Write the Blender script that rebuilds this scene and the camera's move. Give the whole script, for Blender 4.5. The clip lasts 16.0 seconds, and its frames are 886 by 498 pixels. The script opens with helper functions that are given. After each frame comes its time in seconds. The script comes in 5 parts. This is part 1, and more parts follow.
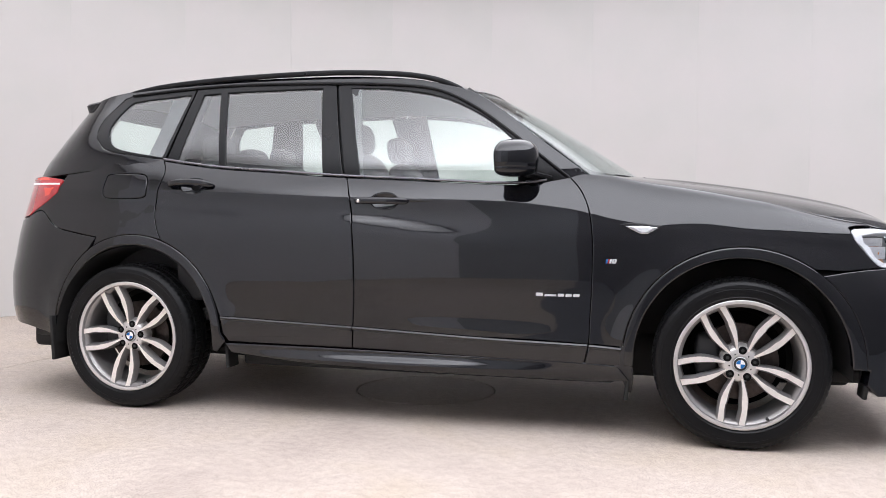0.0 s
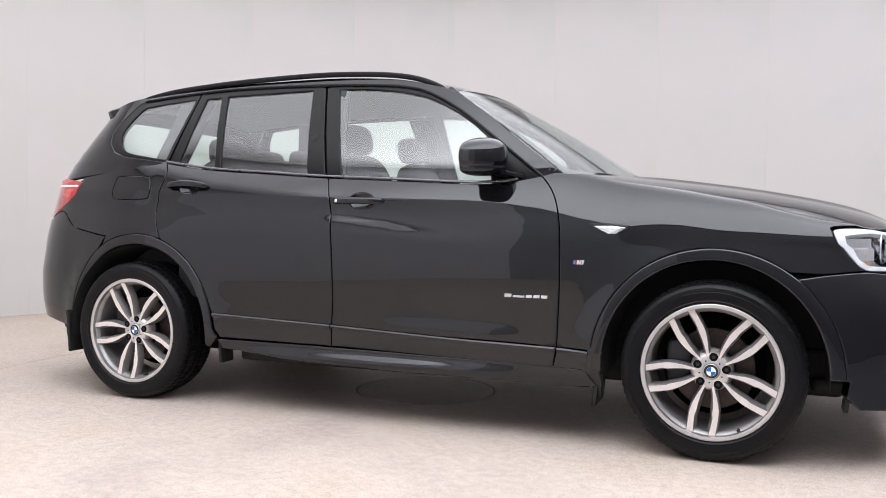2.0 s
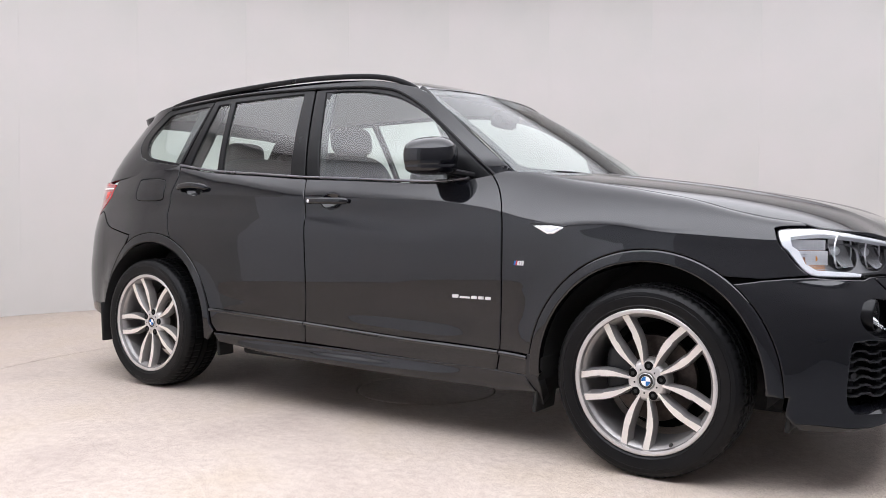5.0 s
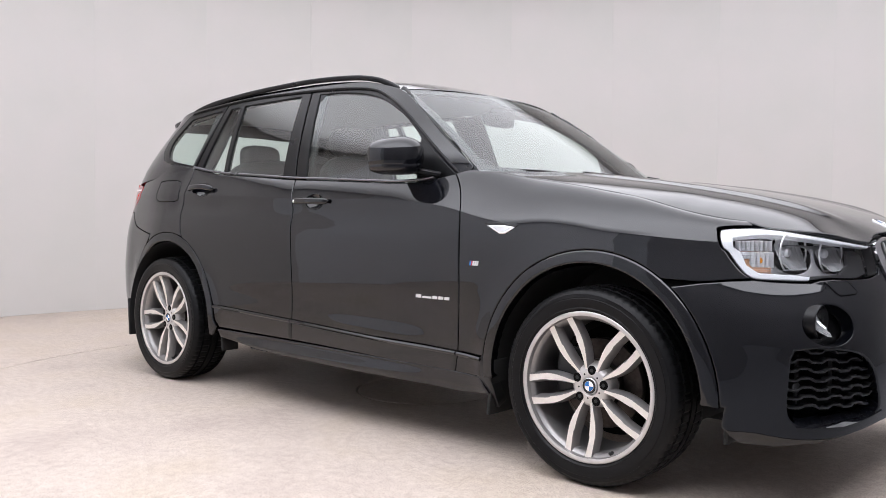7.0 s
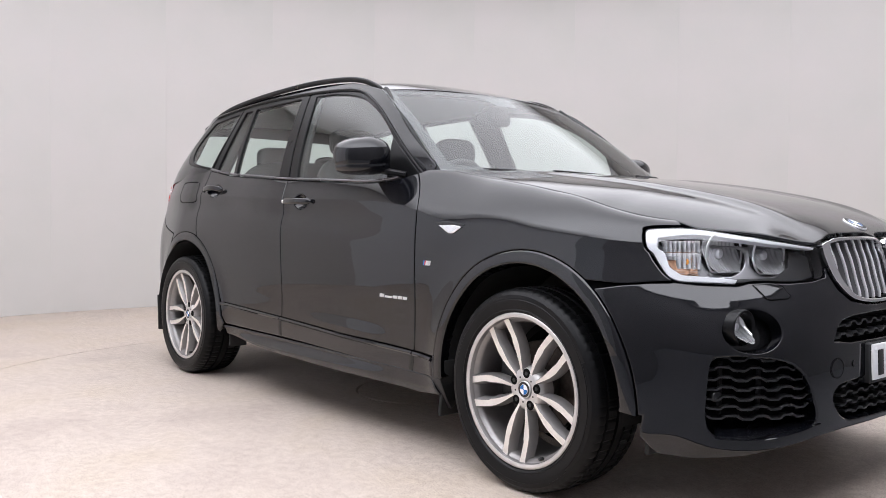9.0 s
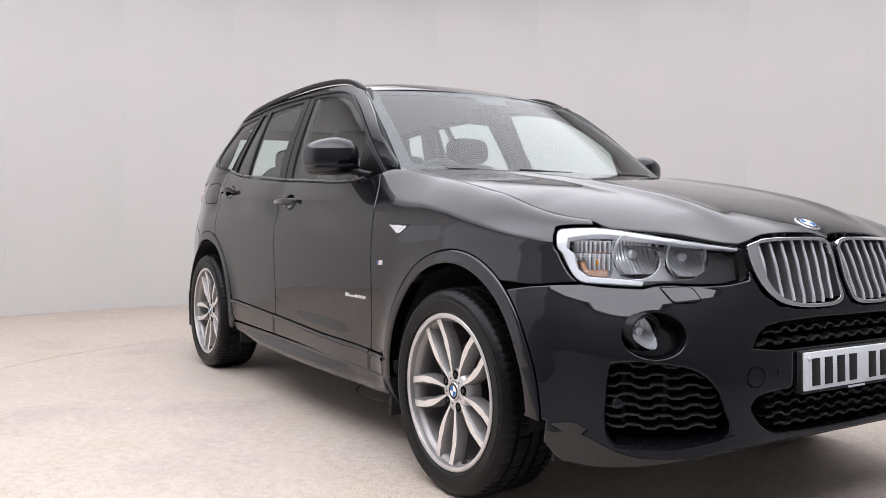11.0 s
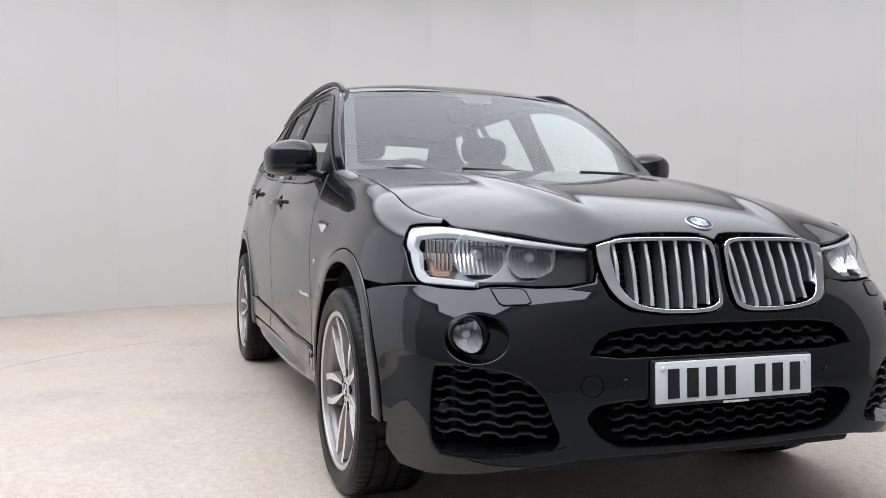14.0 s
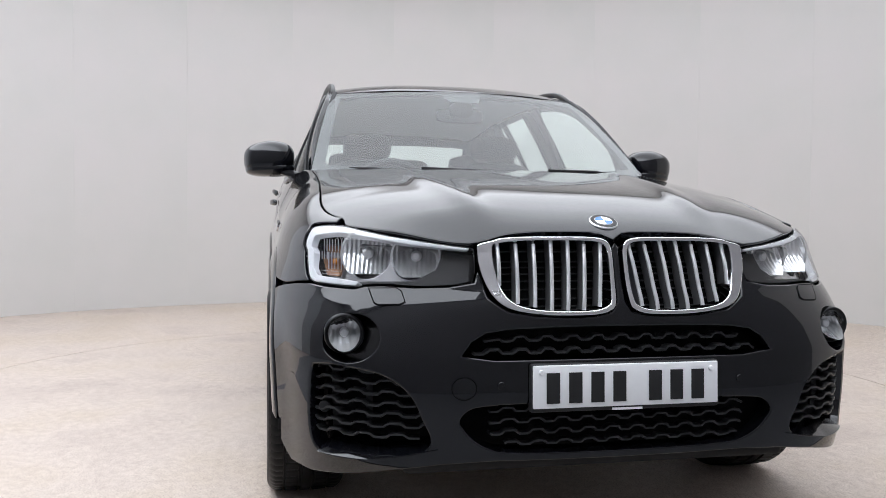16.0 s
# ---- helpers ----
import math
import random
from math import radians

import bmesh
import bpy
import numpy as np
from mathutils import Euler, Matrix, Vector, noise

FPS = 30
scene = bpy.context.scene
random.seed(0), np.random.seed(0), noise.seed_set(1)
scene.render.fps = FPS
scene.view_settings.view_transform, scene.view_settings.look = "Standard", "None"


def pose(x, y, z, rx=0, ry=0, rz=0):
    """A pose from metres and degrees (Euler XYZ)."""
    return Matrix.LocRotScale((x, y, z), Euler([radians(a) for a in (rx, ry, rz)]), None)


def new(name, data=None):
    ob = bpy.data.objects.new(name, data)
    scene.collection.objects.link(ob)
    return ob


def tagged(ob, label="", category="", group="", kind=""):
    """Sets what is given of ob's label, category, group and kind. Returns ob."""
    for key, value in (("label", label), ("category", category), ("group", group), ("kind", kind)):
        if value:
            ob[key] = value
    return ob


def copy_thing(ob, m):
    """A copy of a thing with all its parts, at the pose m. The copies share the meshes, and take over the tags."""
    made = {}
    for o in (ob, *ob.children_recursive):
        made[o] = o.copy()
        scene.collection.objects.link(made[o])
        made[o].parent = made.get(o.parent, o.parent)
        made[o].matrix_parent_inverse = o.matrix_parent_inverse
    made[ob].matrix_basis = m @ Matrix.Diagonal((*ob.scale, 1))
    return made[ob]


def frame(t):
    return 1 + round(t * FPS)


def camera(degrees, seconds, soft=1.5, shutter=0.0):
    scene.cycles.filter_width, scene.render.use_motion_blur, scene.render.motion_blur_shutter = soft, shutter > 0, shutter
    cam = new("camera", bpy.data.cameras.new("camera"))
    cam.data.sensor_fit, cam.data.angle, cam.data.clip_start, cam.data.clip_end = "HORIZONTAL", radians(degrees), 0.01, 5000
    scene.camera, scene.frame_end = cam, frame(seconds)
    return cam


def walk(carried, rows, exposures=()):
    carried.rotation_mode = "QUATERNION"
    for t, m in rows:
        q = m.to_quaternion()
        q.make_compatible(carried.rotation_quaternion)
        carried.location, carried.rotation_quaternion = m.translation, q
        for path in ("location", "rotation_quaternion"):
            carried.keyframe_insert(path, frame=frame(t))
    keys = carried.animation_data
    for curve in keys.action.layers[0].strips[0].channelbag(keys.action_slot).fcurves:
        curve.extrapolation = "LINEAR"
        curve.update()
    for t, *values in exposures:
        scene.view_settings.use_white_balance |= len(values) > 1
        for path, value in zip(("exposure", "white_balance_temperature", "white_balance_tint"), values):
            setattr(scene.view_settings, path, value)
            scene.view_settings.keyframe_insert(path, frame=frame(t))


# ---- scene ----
# The car stands still with its nose towards +x; the camera circles the middle of the turntable at an even pace.
cam = camera(55.74, 16.0, soft=0.5)
AXIS = Vector((-0.1238, -0.0749, 0.0))
EYE, TILT, LEAN = 0.9227, -2.007, 0.509
ORBIT, SIDE, YAW0, RATE = 4.5271, 0.0856, 13.524, 4.0296


def station(t):
    yaw = YAW0 + RATE * t
    return Matrix.Translation(AXIS) @ pose(0, 0, 0, 0, 0, yaw) @ pose(SIDE, -ORBIT, EYE, 90 + TILT, 0, 0) @ pose(0, 0, 0, 0, 0, LEAN)


walk(cam, [(0.5 * i, station(0.5 * i)) for i in range(33)], exposures=[(0, 0.22, 6250, 12.0), (9, 0.11, 6270, 12.1), (11.6, 0.06, 6250, 11.6), (13.2, 0.03, 6150, 9.0), (16, 0.0, 6110, 8.2)])

# ---- world and light ----
world = bpy.data.worlds.new("world")
scene.world = world
world.use_nodes = True
world.node_tree.nodes["Background"].inputs[0].default_value = (0.5, 0.5, 0.52, 1)
world.node_tree.nodes["Background"].inputs[1].default_value = 0.05
REAR_GLOW, FRONT_GLOW, BRIGHT_WAY, FRONT_WAY = 1.75, 4.1, radians(-52), radians(-30)


# ---- materials ----
def nodes_of(name):
    m = bpy.data.materials.new(name)
    m.use_nodes = True
    t = m.node_tree
    return m, t, t.nodes["Principled BSDF"]


def link(t, a, b):
    t.links.new(a, b)


def noise_node(t, scale, detail=4.0, rough=0.6):
    c = t.nodes.new("ShaderNodeTexCoord")
    n = t.nodes.new("ShaderNodeTexNoise")
    n.inputs["Scale"].default_value, n.inputs["Detail"].default_value, n.inputs["Roughness"].default_value = scale, detail, rough
    link(t, c.outputs["Object"], n.inputs["Vector"])
    return n


def ramp_node(t, fac, stops):
    r = t.nodes.new("ShaderNodeValToRGB")
    while len(r.color_ramp.elements) < len(stops):
        r.color_ramp.elements.new(0.5)
    for e, (p, c) in zip(r.color_ramp.elements, stops):
        e.position, e.color = p, (*c, 1)
    link(t, fac, r.inputs["Fac"])
    return r


def bump_node(t, height, strength, distance, target):
    b = t.nodes.new("ShaderNodeBump")
    b.inputs["Strength"].default_value, b.inputs["Distance"].default_value = strength, distance
    link(t, height, b.inputs["Height"])
    link(t, b.outputs["Normal"], target.inputs["Normal"])
    return b


def plain(name, colour, rough=0.5, metal=0.0, coat=0.0, spec=0.5, vary=0.06, scale=30.0, bump=0.0, grain=0.0005):
    """A surface with slight variation of tone and gloss at two scales."""
    m, t, p = nodes_of(name)
    p.inputs["Metallic"].default_value = metal
    p.inputs["Specular IOR Level"].default_value = spec
    p.inputs["Coat Weight"].default_value = coat
    p.inputs["Coat Roughness"].default_value = 0.015
    n = noise_node(t, scale)
    lo, hi = [c * (1 - vary) for c in colour], [min(1, c * (1 + vary)) for c in colour]
    link(t, ramp_node(t, n.outputs["Fac"], [(0.3, lo), (0.7, hi)]).outputs["Color"], p.inputs["Base Color"])
    n2 = noise_node(t, scale * 0.13, 3.0)
    r = t.nodes.new("ShaderNodeMapRange")
    r.inputs["From Min"].default_value, r.inputs["From Max"].default_value = 0.3, 0.7
    r.inputs["To Min"].default_value, r.inputs["To Max"].default_value = rough * 0.88, min(1, rough * 1.12)
    link(t, n2.outputs["Fac"], r.inputs["Value"])
    link(t, r.outputs["Result"], p.inputs["Roughness"])
    if bump:
        n3 = noise_node(t, scale * 12, 2.0)
        bump_node(t, n3.outputs["Fac"], bump, grain, p)
    return m


def glass(name, tint, gloss=0.05, mirror=1.0):
    """A clear pane: tinted see-through with a Fresnel gloss."""
    m, t, p = nodes_of(name)
    t.nodes.remove(p)
    out = t.nodes["Material Output"]
    see, shine, mix, fr, power, lift = (t.nodes.new(k) for k in ("ShaderNodeBsdfTransparent", "ShaderNodeBsdfGlossy", "ShaderNodeMixShader", "ShaderNodeLayerWeight", "ShaderNodeMath", "ShaderNodeMath"))
    see.inputs["Color"].default_value = (*tint, 1)
    shine.inputs["Color"].default_value = (mirror, mirror, mirror, 1)
    shine.inputs["Roughness"].default_value = 0.01
    fr.inputs["Blend"].default_value = 0.5
    power.operation, power.inputs[1].default_value = "POWER", 5.0
    lift.operation, lift.inputs[1].default_value, lift.inputs[2].default_value = "MULTIPLY_ADD", 0.55 - gloss, gloss
    link(t, fr.outputs["Facing"], power.inputs[0])
    link(t, power.outputs["Value"], lift.inputs[0])
    link(t, lift.outputs["Value"], mix.inputs["Fac"])
    link(t, see.outputs["BSDF"], mix.inputs[1])
    link(t, shine.outputs["BSDF"], mix.inputs[2])
    link(t, mix.outputs["Shader"], out.inputs["Surface"])
    return m


def soft_panel():
    """The ceiling's diffuser: brightest towards the studio's front, fading out at its rear rim."""
    m, t, p = nodes_of("panel_glow")
    p.inputs["Base Color"].default_value = (0.8, 0.8, 0.8, 1)
    p.inputs["Emission Color"].default_value = (0.982, 0.985, 1.02, 1)
    place = t.nodes.new("ShaderNodeTexCoord")
    ahead, bright, dist = (t.nodes.new("ShaderNodeVectorMath") for _ in range(3))
    ahead.operation, bright.operation, dist.operation = "DOT_PRODUCT", "DOT_PRODUCT", "LENGTH"
    ahead.inputs[1].default_value = (math.cos(FRONT_WAY), math.sin(FRONT_WAY), 0)
    bright.inputs[1].default_value = (math.cos(BRIGHT_WAY), math.sin(BRIGHT_WAY), 0)
    for node in (ahead, bright, dist):
        link(t, place.outputs["Object"], node.inputs[0])
    rise, rim, keep, times = (t.nodes.new(k) for k in ("ShaderNodeMapRange", "ShaderNodeMapRange", "ShaderNodeMath", "ShaderNodeMath"))
    for node, fields in ((rise, (0.6, 2.6, REAR_GLOW, FRONT_GLOW)), (rim, (3.9, 4.7, 1.0, 0.25))):
        node.interpolation_type = "SMOOTHSTEP"
        for key, value in zip(("From Min", "From Max", "To Min", "To Max"), fields):
            node.inputs[key].default_value = value
    keep.operation, times.operation = "MAXIMUM", "MULTIPLY"
    front = t.nodes.new("ShaderNodeMapRange")
    front.interpolation_type = "SMOOTHSTEP"
    front.inputs["From Min"].default_value, front.inputs["From Max"].default_value = 1.4, 3.2
    link(t, bright.outputs["Value"], rise.inputs["Value"])
    link(t, ahead.outputs["Value"], front.inputs["Value"])
    link(t, dist.outputs["Value"], rim.inputs["Value"])
    link(t, rim.outputs["Result"], keep.inputs[0])
    link(t, front.outputs["Result"], keep.inputs[1])
    link(t, rise.outputs["Result"], times.inputs[0])
    link(t, keep.outputs["Value"], times.inputs[1])
    link(t, times.outputs["Value"], p.inputs["Emission Strength"])
    return m


def wall_paint():
    m, t, p = nodes_of("wall_paint")
    n = noise_node(t, 0.9, 3.0)
    link(t, ramp_node(t, n.outputs["Fac"], [(0.3, (0.577, 0.567, 0.543)), (0.5, (0.601, 0.583, 0.562)), (0.7, (0.62, 0.591, 0.576))]).outputs["Color"], p.inputs["Base Color"])
    p.inputs["Roughness"].default_value = 0.62
    p.inputs["Specular IOR Level"].default_value = 0.3
    bump_node(t, noise_node(t, 240, 2.0).outputs["Fac"], 0.12, 0.0006, p)
    return m


def floor_paint():
    m, t, p = nodes_of("floor_resin")
    fine, mid, wide = noise_node(t, 170, 3.0, 0.9), noise_node(t, 26, 5.0, 0.7), noise_node(t, 1.1, 5.0)
    a = ramp_node(t, fine.outputs["Fac"], [(0.35, (0.24, 0.19, 0.15)), (0.46, (0.55, 0.482, 0.42)), (0.58, (0.725, 0.645, 0.568))])
    b = ramp_node(t, mid.outputs["Fac"], [(0.34, (0.80, 0.775, 0.755)), (0.60, (1.0, 1.0, 1.0))])
    c = ramp_node(t, wide.outputs["Fac"], [(0.34, (0.84, 0.815, 0.82)), (0.48, (0.98, 0.965, 0.965)), (0.64, (0.93, 0.90, 0.845))])
    x, y = t.nodes.new("ShaderNodeMix"), t.nodes.new("ShaderNodeMix")
    for k in (x, y):
        k.data_type, k.blend_type = "RGBA", "MULTIPLY"
        k.inputs[0].default_value = 1.0
    link(t, a.outputs["Color"], x.inputs[6])
    link(t, b.outputs["Color"], x.inputs[7])
    link(t, x.outputs[2], y.inputs[6])
    link(t, c.outputs["Color"], y.inputs[7])
    link(t, y.outputs[2], p.inputs["Base Color"])
    p.inputs["Roughness"].default_value = 0.55
    p.inputs["Specular IOR Level"].default_value = 0.3
    bump_node(t, fine.outputs["Fac"], 0.4, 0.0015, p)
    return m


def paint():
    m, t, p = nodes_of("black_paint")
    n = noise_node(t, 900, 2.0)
    link(t, ramp_node(t, n.outputs["Fac"], [(0.35, (0.002, 0.0022, 0.0035)), (0.75, (0.0036, 0.004, 0.006))]).outputs["Color"], p.inputs["Base Color"])
    p.inputs["Roughness"].default_value = 0.38
    p.inputs["Specular IOR Level"].default_value = 0.02
    p.inputs["Coat Weight"].default_value = 1.0
    p.inputs["Coat Roughness"].default_value = 0.012
    p.inputs["Coat IOR"].default_value = 1.56
    b = bump_node(t, noise_node(t, 160, 1.0).outputs["Fac"], 0.02, 0.0004, p)
    link(t, b.outputs["Normal"], p.inputs["Coat Normal"])
    return m


WALL, FLOOR, PAINT = wall_paint(), floor_paint(), paint()
CEILING = plain("ceiling_grey", (0.50, 0.50, 0.51), 0.8)
# tones of the unseen wall arc, added to grade the reflections on the paint
UNSEEN_DARK = plain("unseen_wall_dark", (0.20, 0.195, 0.20), 0.9)
UNSEEN_MID = plain("unseen_wall_mid", (0.40, 0.41, 0.43), 0.88)
UNSEEN_PALE = plain("unseen_wall_pale", (0.78, 0.79, 0.82), 0.85)
GLOW = soft_panel()
UNSEEN_FLOOR = plain("unseen_floor_dark", (0.19, 0.19, 0.20), 0.6, bump=0.3)
DARK_CHROME = plain("satin_black_metal", (0.16, 0.16, 0.17), 0.28, metal=0.8)
RECESS = plain("recess_gloss", (0.008, 0.008, 0.009), 0.16, spec=0.5)
TRIM = plain("gloss_trim", (0.006, 0.006, 0.0065), 0.30, spec=0.22)
SATIN = plain("satin_trim", (0.012, 0.012, 0.013), 0.35)
PLASTIC = plain("black_plastic", (0.016, 0.016, 0.017), 0.55, bump=0.3)
GRILLE = plain("grille_plastic", (0.019, 0.019, 0.020), 0.42, bump=0.2)
# near-black for joints, and for sheets that stand in for shade in hollows
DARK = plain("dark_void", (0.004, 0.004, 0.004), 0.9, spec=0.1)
RUBBER = plain("tyre_rubber", (0.0045, 0.0045, 0.005), 0.42, spec=0.2, bump=0.25, vary=0.2)
MUD = plain("flap_rubber", (0.010, 0.010, 0.010), 0.75)
CHROME = plain("chrome", (0.86, 0.86, 0.87), 0.07, metal=1.0, vary=0.01)
SATIN_CHROME = plain("satin_chrome", (0.78, 0.78, 0.79), 0.34, metal=0.7)
ALLOY = plain("machined_alloy", (0.85, 0.80, 0.75), 0.40, metal=0.5, vary=0.04, scale=80)
ALLOY_GREY = plain("painted_alloy", (0.30, 0.287, 0.28), 0.4, metal=0.6, vary=0.06)
RIM = plain("rim_lip", (0.62, 0.595, 0.58), 0.36, metal=0.6, vary=0.05)
STEEL = plain("disc_steel", (0.075, 0.062, 0.056), 0.45, metal=0.9, vary=0.25, scale=60)
BRIGHT = plain("bright_reflector", (0.93, 0.93, 0.94), 0.13, metal=0.70, vary=0.02)
GREY_PAINT = plain("slat_grey", (0.20, 0.20, 0.205), 0.38, metal=0.5)
BEZEL = plain("silver_bezel", (0.56, 0.56, 0.57), 0.24, metal=0.7)
CALIPER = plain("caliper_grey", (0.018, 0.018, 0.019), 0.5)
SIDE_GLASS = glass("side_glass", (0.87, 0.965, 0.93), 0.12)
SCREEN_GLASS = glass("screen_glass", (0.86, 0.93, 0.92), 0.12)
LENS = glass("lamp_lens", (0.97, 0.975, 0.98), mirror=0.7)
AMBER_REFLECTION = plain("amber_bulb_reflection", (0.66, 0.36, 0.20), 0.20, metal=0.5, coat=0.5, vary=0.3, scale=120)
AMBER_BULB = plain("amber_bulb", (0.90, 0.36, 0.04), 0.2, coat=0.5)
RED = plain("red_lens", (0.42, 0.012, 0.018), 0.12, coat=1.0, vary=0.2, scale=50)
RED_BRIGHT = plain("red_reflector", (0.75, 0.05, 0.03), 0.15, coat=1.0)
BAND = plain("light_guide", (0.70, 0.71, 0.73), 0.25, coat=0.3, vary=0.02)
WHITE = plain("white_plastic", (0.94, 0.94, 0.94), 0.4, coat=0.1, vary=0.02)
BLUE = plain("enamel_blue", (0.02, 0.17, 0.50), 0.2, coat=0.5)
ENAMEL_RED = plain("enamel_red", (0.50, 0.03, 0.03), 0.2, coat=0.5)
INK = plain("black_ink", (0.012, 0.012, 0.012), 0.5)
CLOTH = plain("black_leather", (0.020, 0.020, 0.021), 0.5, bump=0.4, scale=40)
LINING = plain("grey_lining", (0.55, 0.55, 0.54), 0.9, bump=0.3)
DASH = plain("dash_plastic", (0.022, 0.022, 0.023), 0.6, bump=0.3)


# ---- mesh helpers ----
def part(name, verts, faces, material, parent=None, label="", normals=None, smooth=True):
    """One mesh object under a thing or a part."""
    me = bpy.data.meshes.new(name)
    me.from_pydata([tuple(v) for v in verts], [], faces)
    if smooth:
        me.polygons.foreach_set("use_smooth", [True] * len(me.polygons))
    me.materials.append(material)
    me.update()
    if normals is not None:
        me.normals_split_custom_set_from_vertices([tuple(n) for n in normals])
    ob = new(name, me)
    if parent is not None:
        ob.parent = parent
    if label:
        ob["label"] = label
    return ob


def from_bm(name, bm, material, parent=None, label="", smooth_angle=None):
    me = bpy.data.meshes.new(name)
    bmesh.ops.recalc_face_normals(bm, faces=bm.faces)
    if smooth_angle:
        for f in bm.faces:
            f.smooth = True
        for e in bm.edges:
            if len(e.link_faces) == 2 and e.calc_face_angle(0) > radians(smooth_angle):
                e.smooth = False
    bm.to_mesh(me)
    bm.free()
    me.materials.append(material)
    ob = new(name, me)
    if parent is not None:
        ob.parent = parent
    if label:
        ob["label"] = label
    return ob


def box(name, centre, size, material, parent=None, label="", bevel=0.004, m=None):
    bm = bmesh.new()
    bmesh.ops.create_cube(bm, size=1.0, matrix=Matrix.Diagonal((*size, 1)))
    if bevel:
        bmesh.ops.bevel(bm, geom=bm.edges[:], offset=min(bevel, 0.45 * min(size)), segments=3, affect="EDGES", profile=0.5)
    bm.transform((m or Matrix.Identity(4)))
    bm.transform(Matrix.Translation(centre))
    return from_bm(name, bm, material, parent, label, 40)


def pillow(name, centre, radii, material, parent=None, label="", power=4.0, m=None, seg=28, shape=None):
    """A rounded cushion-like block (superellipsoid)."""
    verts, faces = [], []
    sg = lambda c: math.copysign(abs(c) ** (2 / power), c)
    rings = seg // 2
    for i in range(rings + 1):
        f = math.pi * (i / rings - 0.5)
        for j in range(seg):
            g = 2 * math.pi * j / seg
            p = Vector((radii[0] * sg(math.cos(f)) * sg(math.cos(g)), radii[1] * sg(math.cos(f)) * sg(math.sin(g)), radii[2] * sg(math.sin(f))))
            if shape:
                p = shape(p)
            if m:
                p = m @ p
            verts.append(p + Vector(centre))
    for i in range(rings):
        for j in range(seg):
            k = (j + 1) % seg
            faces.append((i * seg + j, i * seg + k, (i + 1) * seg + k, (i + 1) * seg + j))
    bm = bmesh.new()
    vs = [bm.verts.new(v) for v in verts]
    for f in faces:
        try:
            bm.faces.new([vs[i] for i in f])
        except ValueError:
            pass
    bmesh.ops.remove_doubles(bm, verts=bm.verts, dist=1e-5)
    return from_bm(name, bm, material, parent, label, 75)


def revolve(name, profile, material, parent=None, label="", seg=64, closed=False, vary=None, angle=35):
    """Spins (r, y) points about the y axis."""
    bm = bmesh.new()
    rows = []
    for j in range(seg):
        a = 2 * math.pi * j / seg
        row = []
        for i, (r, y) in enumerate(profile):
            q = vary(i, j, r) if vary else r
            row.append(bm.verts.new((q * math.cos(a), y, q * math.sin(a))))
        rows.append(row)
    n = len(profile)
    for j in range(seg):
        a, b = rows[j], rows[(j + 1) % seg]
        for i in range(n if closed else n - 1):
            bm.faces.new((a[i], a[(i + 1) % n], b[(i + 1) % n], b[i]))
    return from_bm(name, bm, material, parent, label, angle)


def disc(name, centre, axis, radius, depth, material, parent=None, label="", seg=32, bevel=0.15, inner=None):
    """A flat round piece whose face looks along axis."""
    bm = bmesh.new()
    b = radius * bevel if bevel else 0
    loops = [(inner or 0.0, depth), (radius - b, depth), (radius, depth - min(b, depth)), (radius, 0.0)]
    if inner:
        loops = loops + [(inner, 0.0)]
    rows = [[bm.verts.new((r * math.cos(2 * math.pi * j / seg), r * math.sin(2 * math.pi * j / seg), h)) for j in range(seg)] for r, h in loops if r > 0]
    for a, c in zip(rows, rows[1:]):
        for j in range(seg):
            k = (j + 1) % seg
            bm.faces.new((a[j], a[k], c[k], c[j]))
    if not inner:
        bm.faces.new(rows[0])
    else:
        for j in range(seg):
            k = (j + 1) % seg
            bm.faces.new((rows[-1][j], rows[-1][k], rows[0][k], rows[0][j]))
    q = Vector(axis).normalized().to_track_quat("Z", "Y").to_matrix().to_4x4()
    bm.transform(Matrix.Translation(centre) @ q)
    return from_bm(name, bm, material, parent, label, 40)


def sweep(name, path, material, parent=None, label="", width=0.01, height=0.01, up=(0, 0, 1), seg=8, taper=0.0, power=2.6, angle=50):
    """A bar of rounded section along a path of points."""
    pts = [Vector(p) for p in path]
    n = len(pts)
    verts, faces = [], []
    for i, p in enumerate(pts):
        d = (pts[min(i + 1, n - 1)] - pts[max(i - 1, 0)]).normalized()
        side = d.cross(Vector(up)).normalized()
        top = side.cross(d).normalized()
        k = 1.0
        if taper:
            e = min(i, n - 1 - i) / (n - 1)
            k = min(1.0, 0.25 + e / taper)
        for j in range(seg):
            a = 2 * math.pi * (j + 0.5) / seg
            c, s = math.cos(a), math.sin(a)
            c, s = math.copysign(abs(c) ** (2 / power), c), math.copysign(abs(s) ** (2 / power), s)
            verts.append(p + side * c * width / 2 * k + top * s * height / 2 * k)
    for i in range(n - 1):
        for j in range(seg):
            k = (j + 1) % seg
            faces.append((i * seg + j, i * seg + k, (i + 1) * seg + k, (i + 1) * seg + j))
    faces.append(tuple(range(seg))[::-1])
    faces.append(tuple((n - 1) * seg + j for j in range(seg)))
    bm = bmesh.new()
    vs = [bm.verts.new(v) for v in verts]
    for f in faces:
        bm.faces.new([vs[i] for i in f])
    return from_bm(name, bm, material, parent, label, angle)


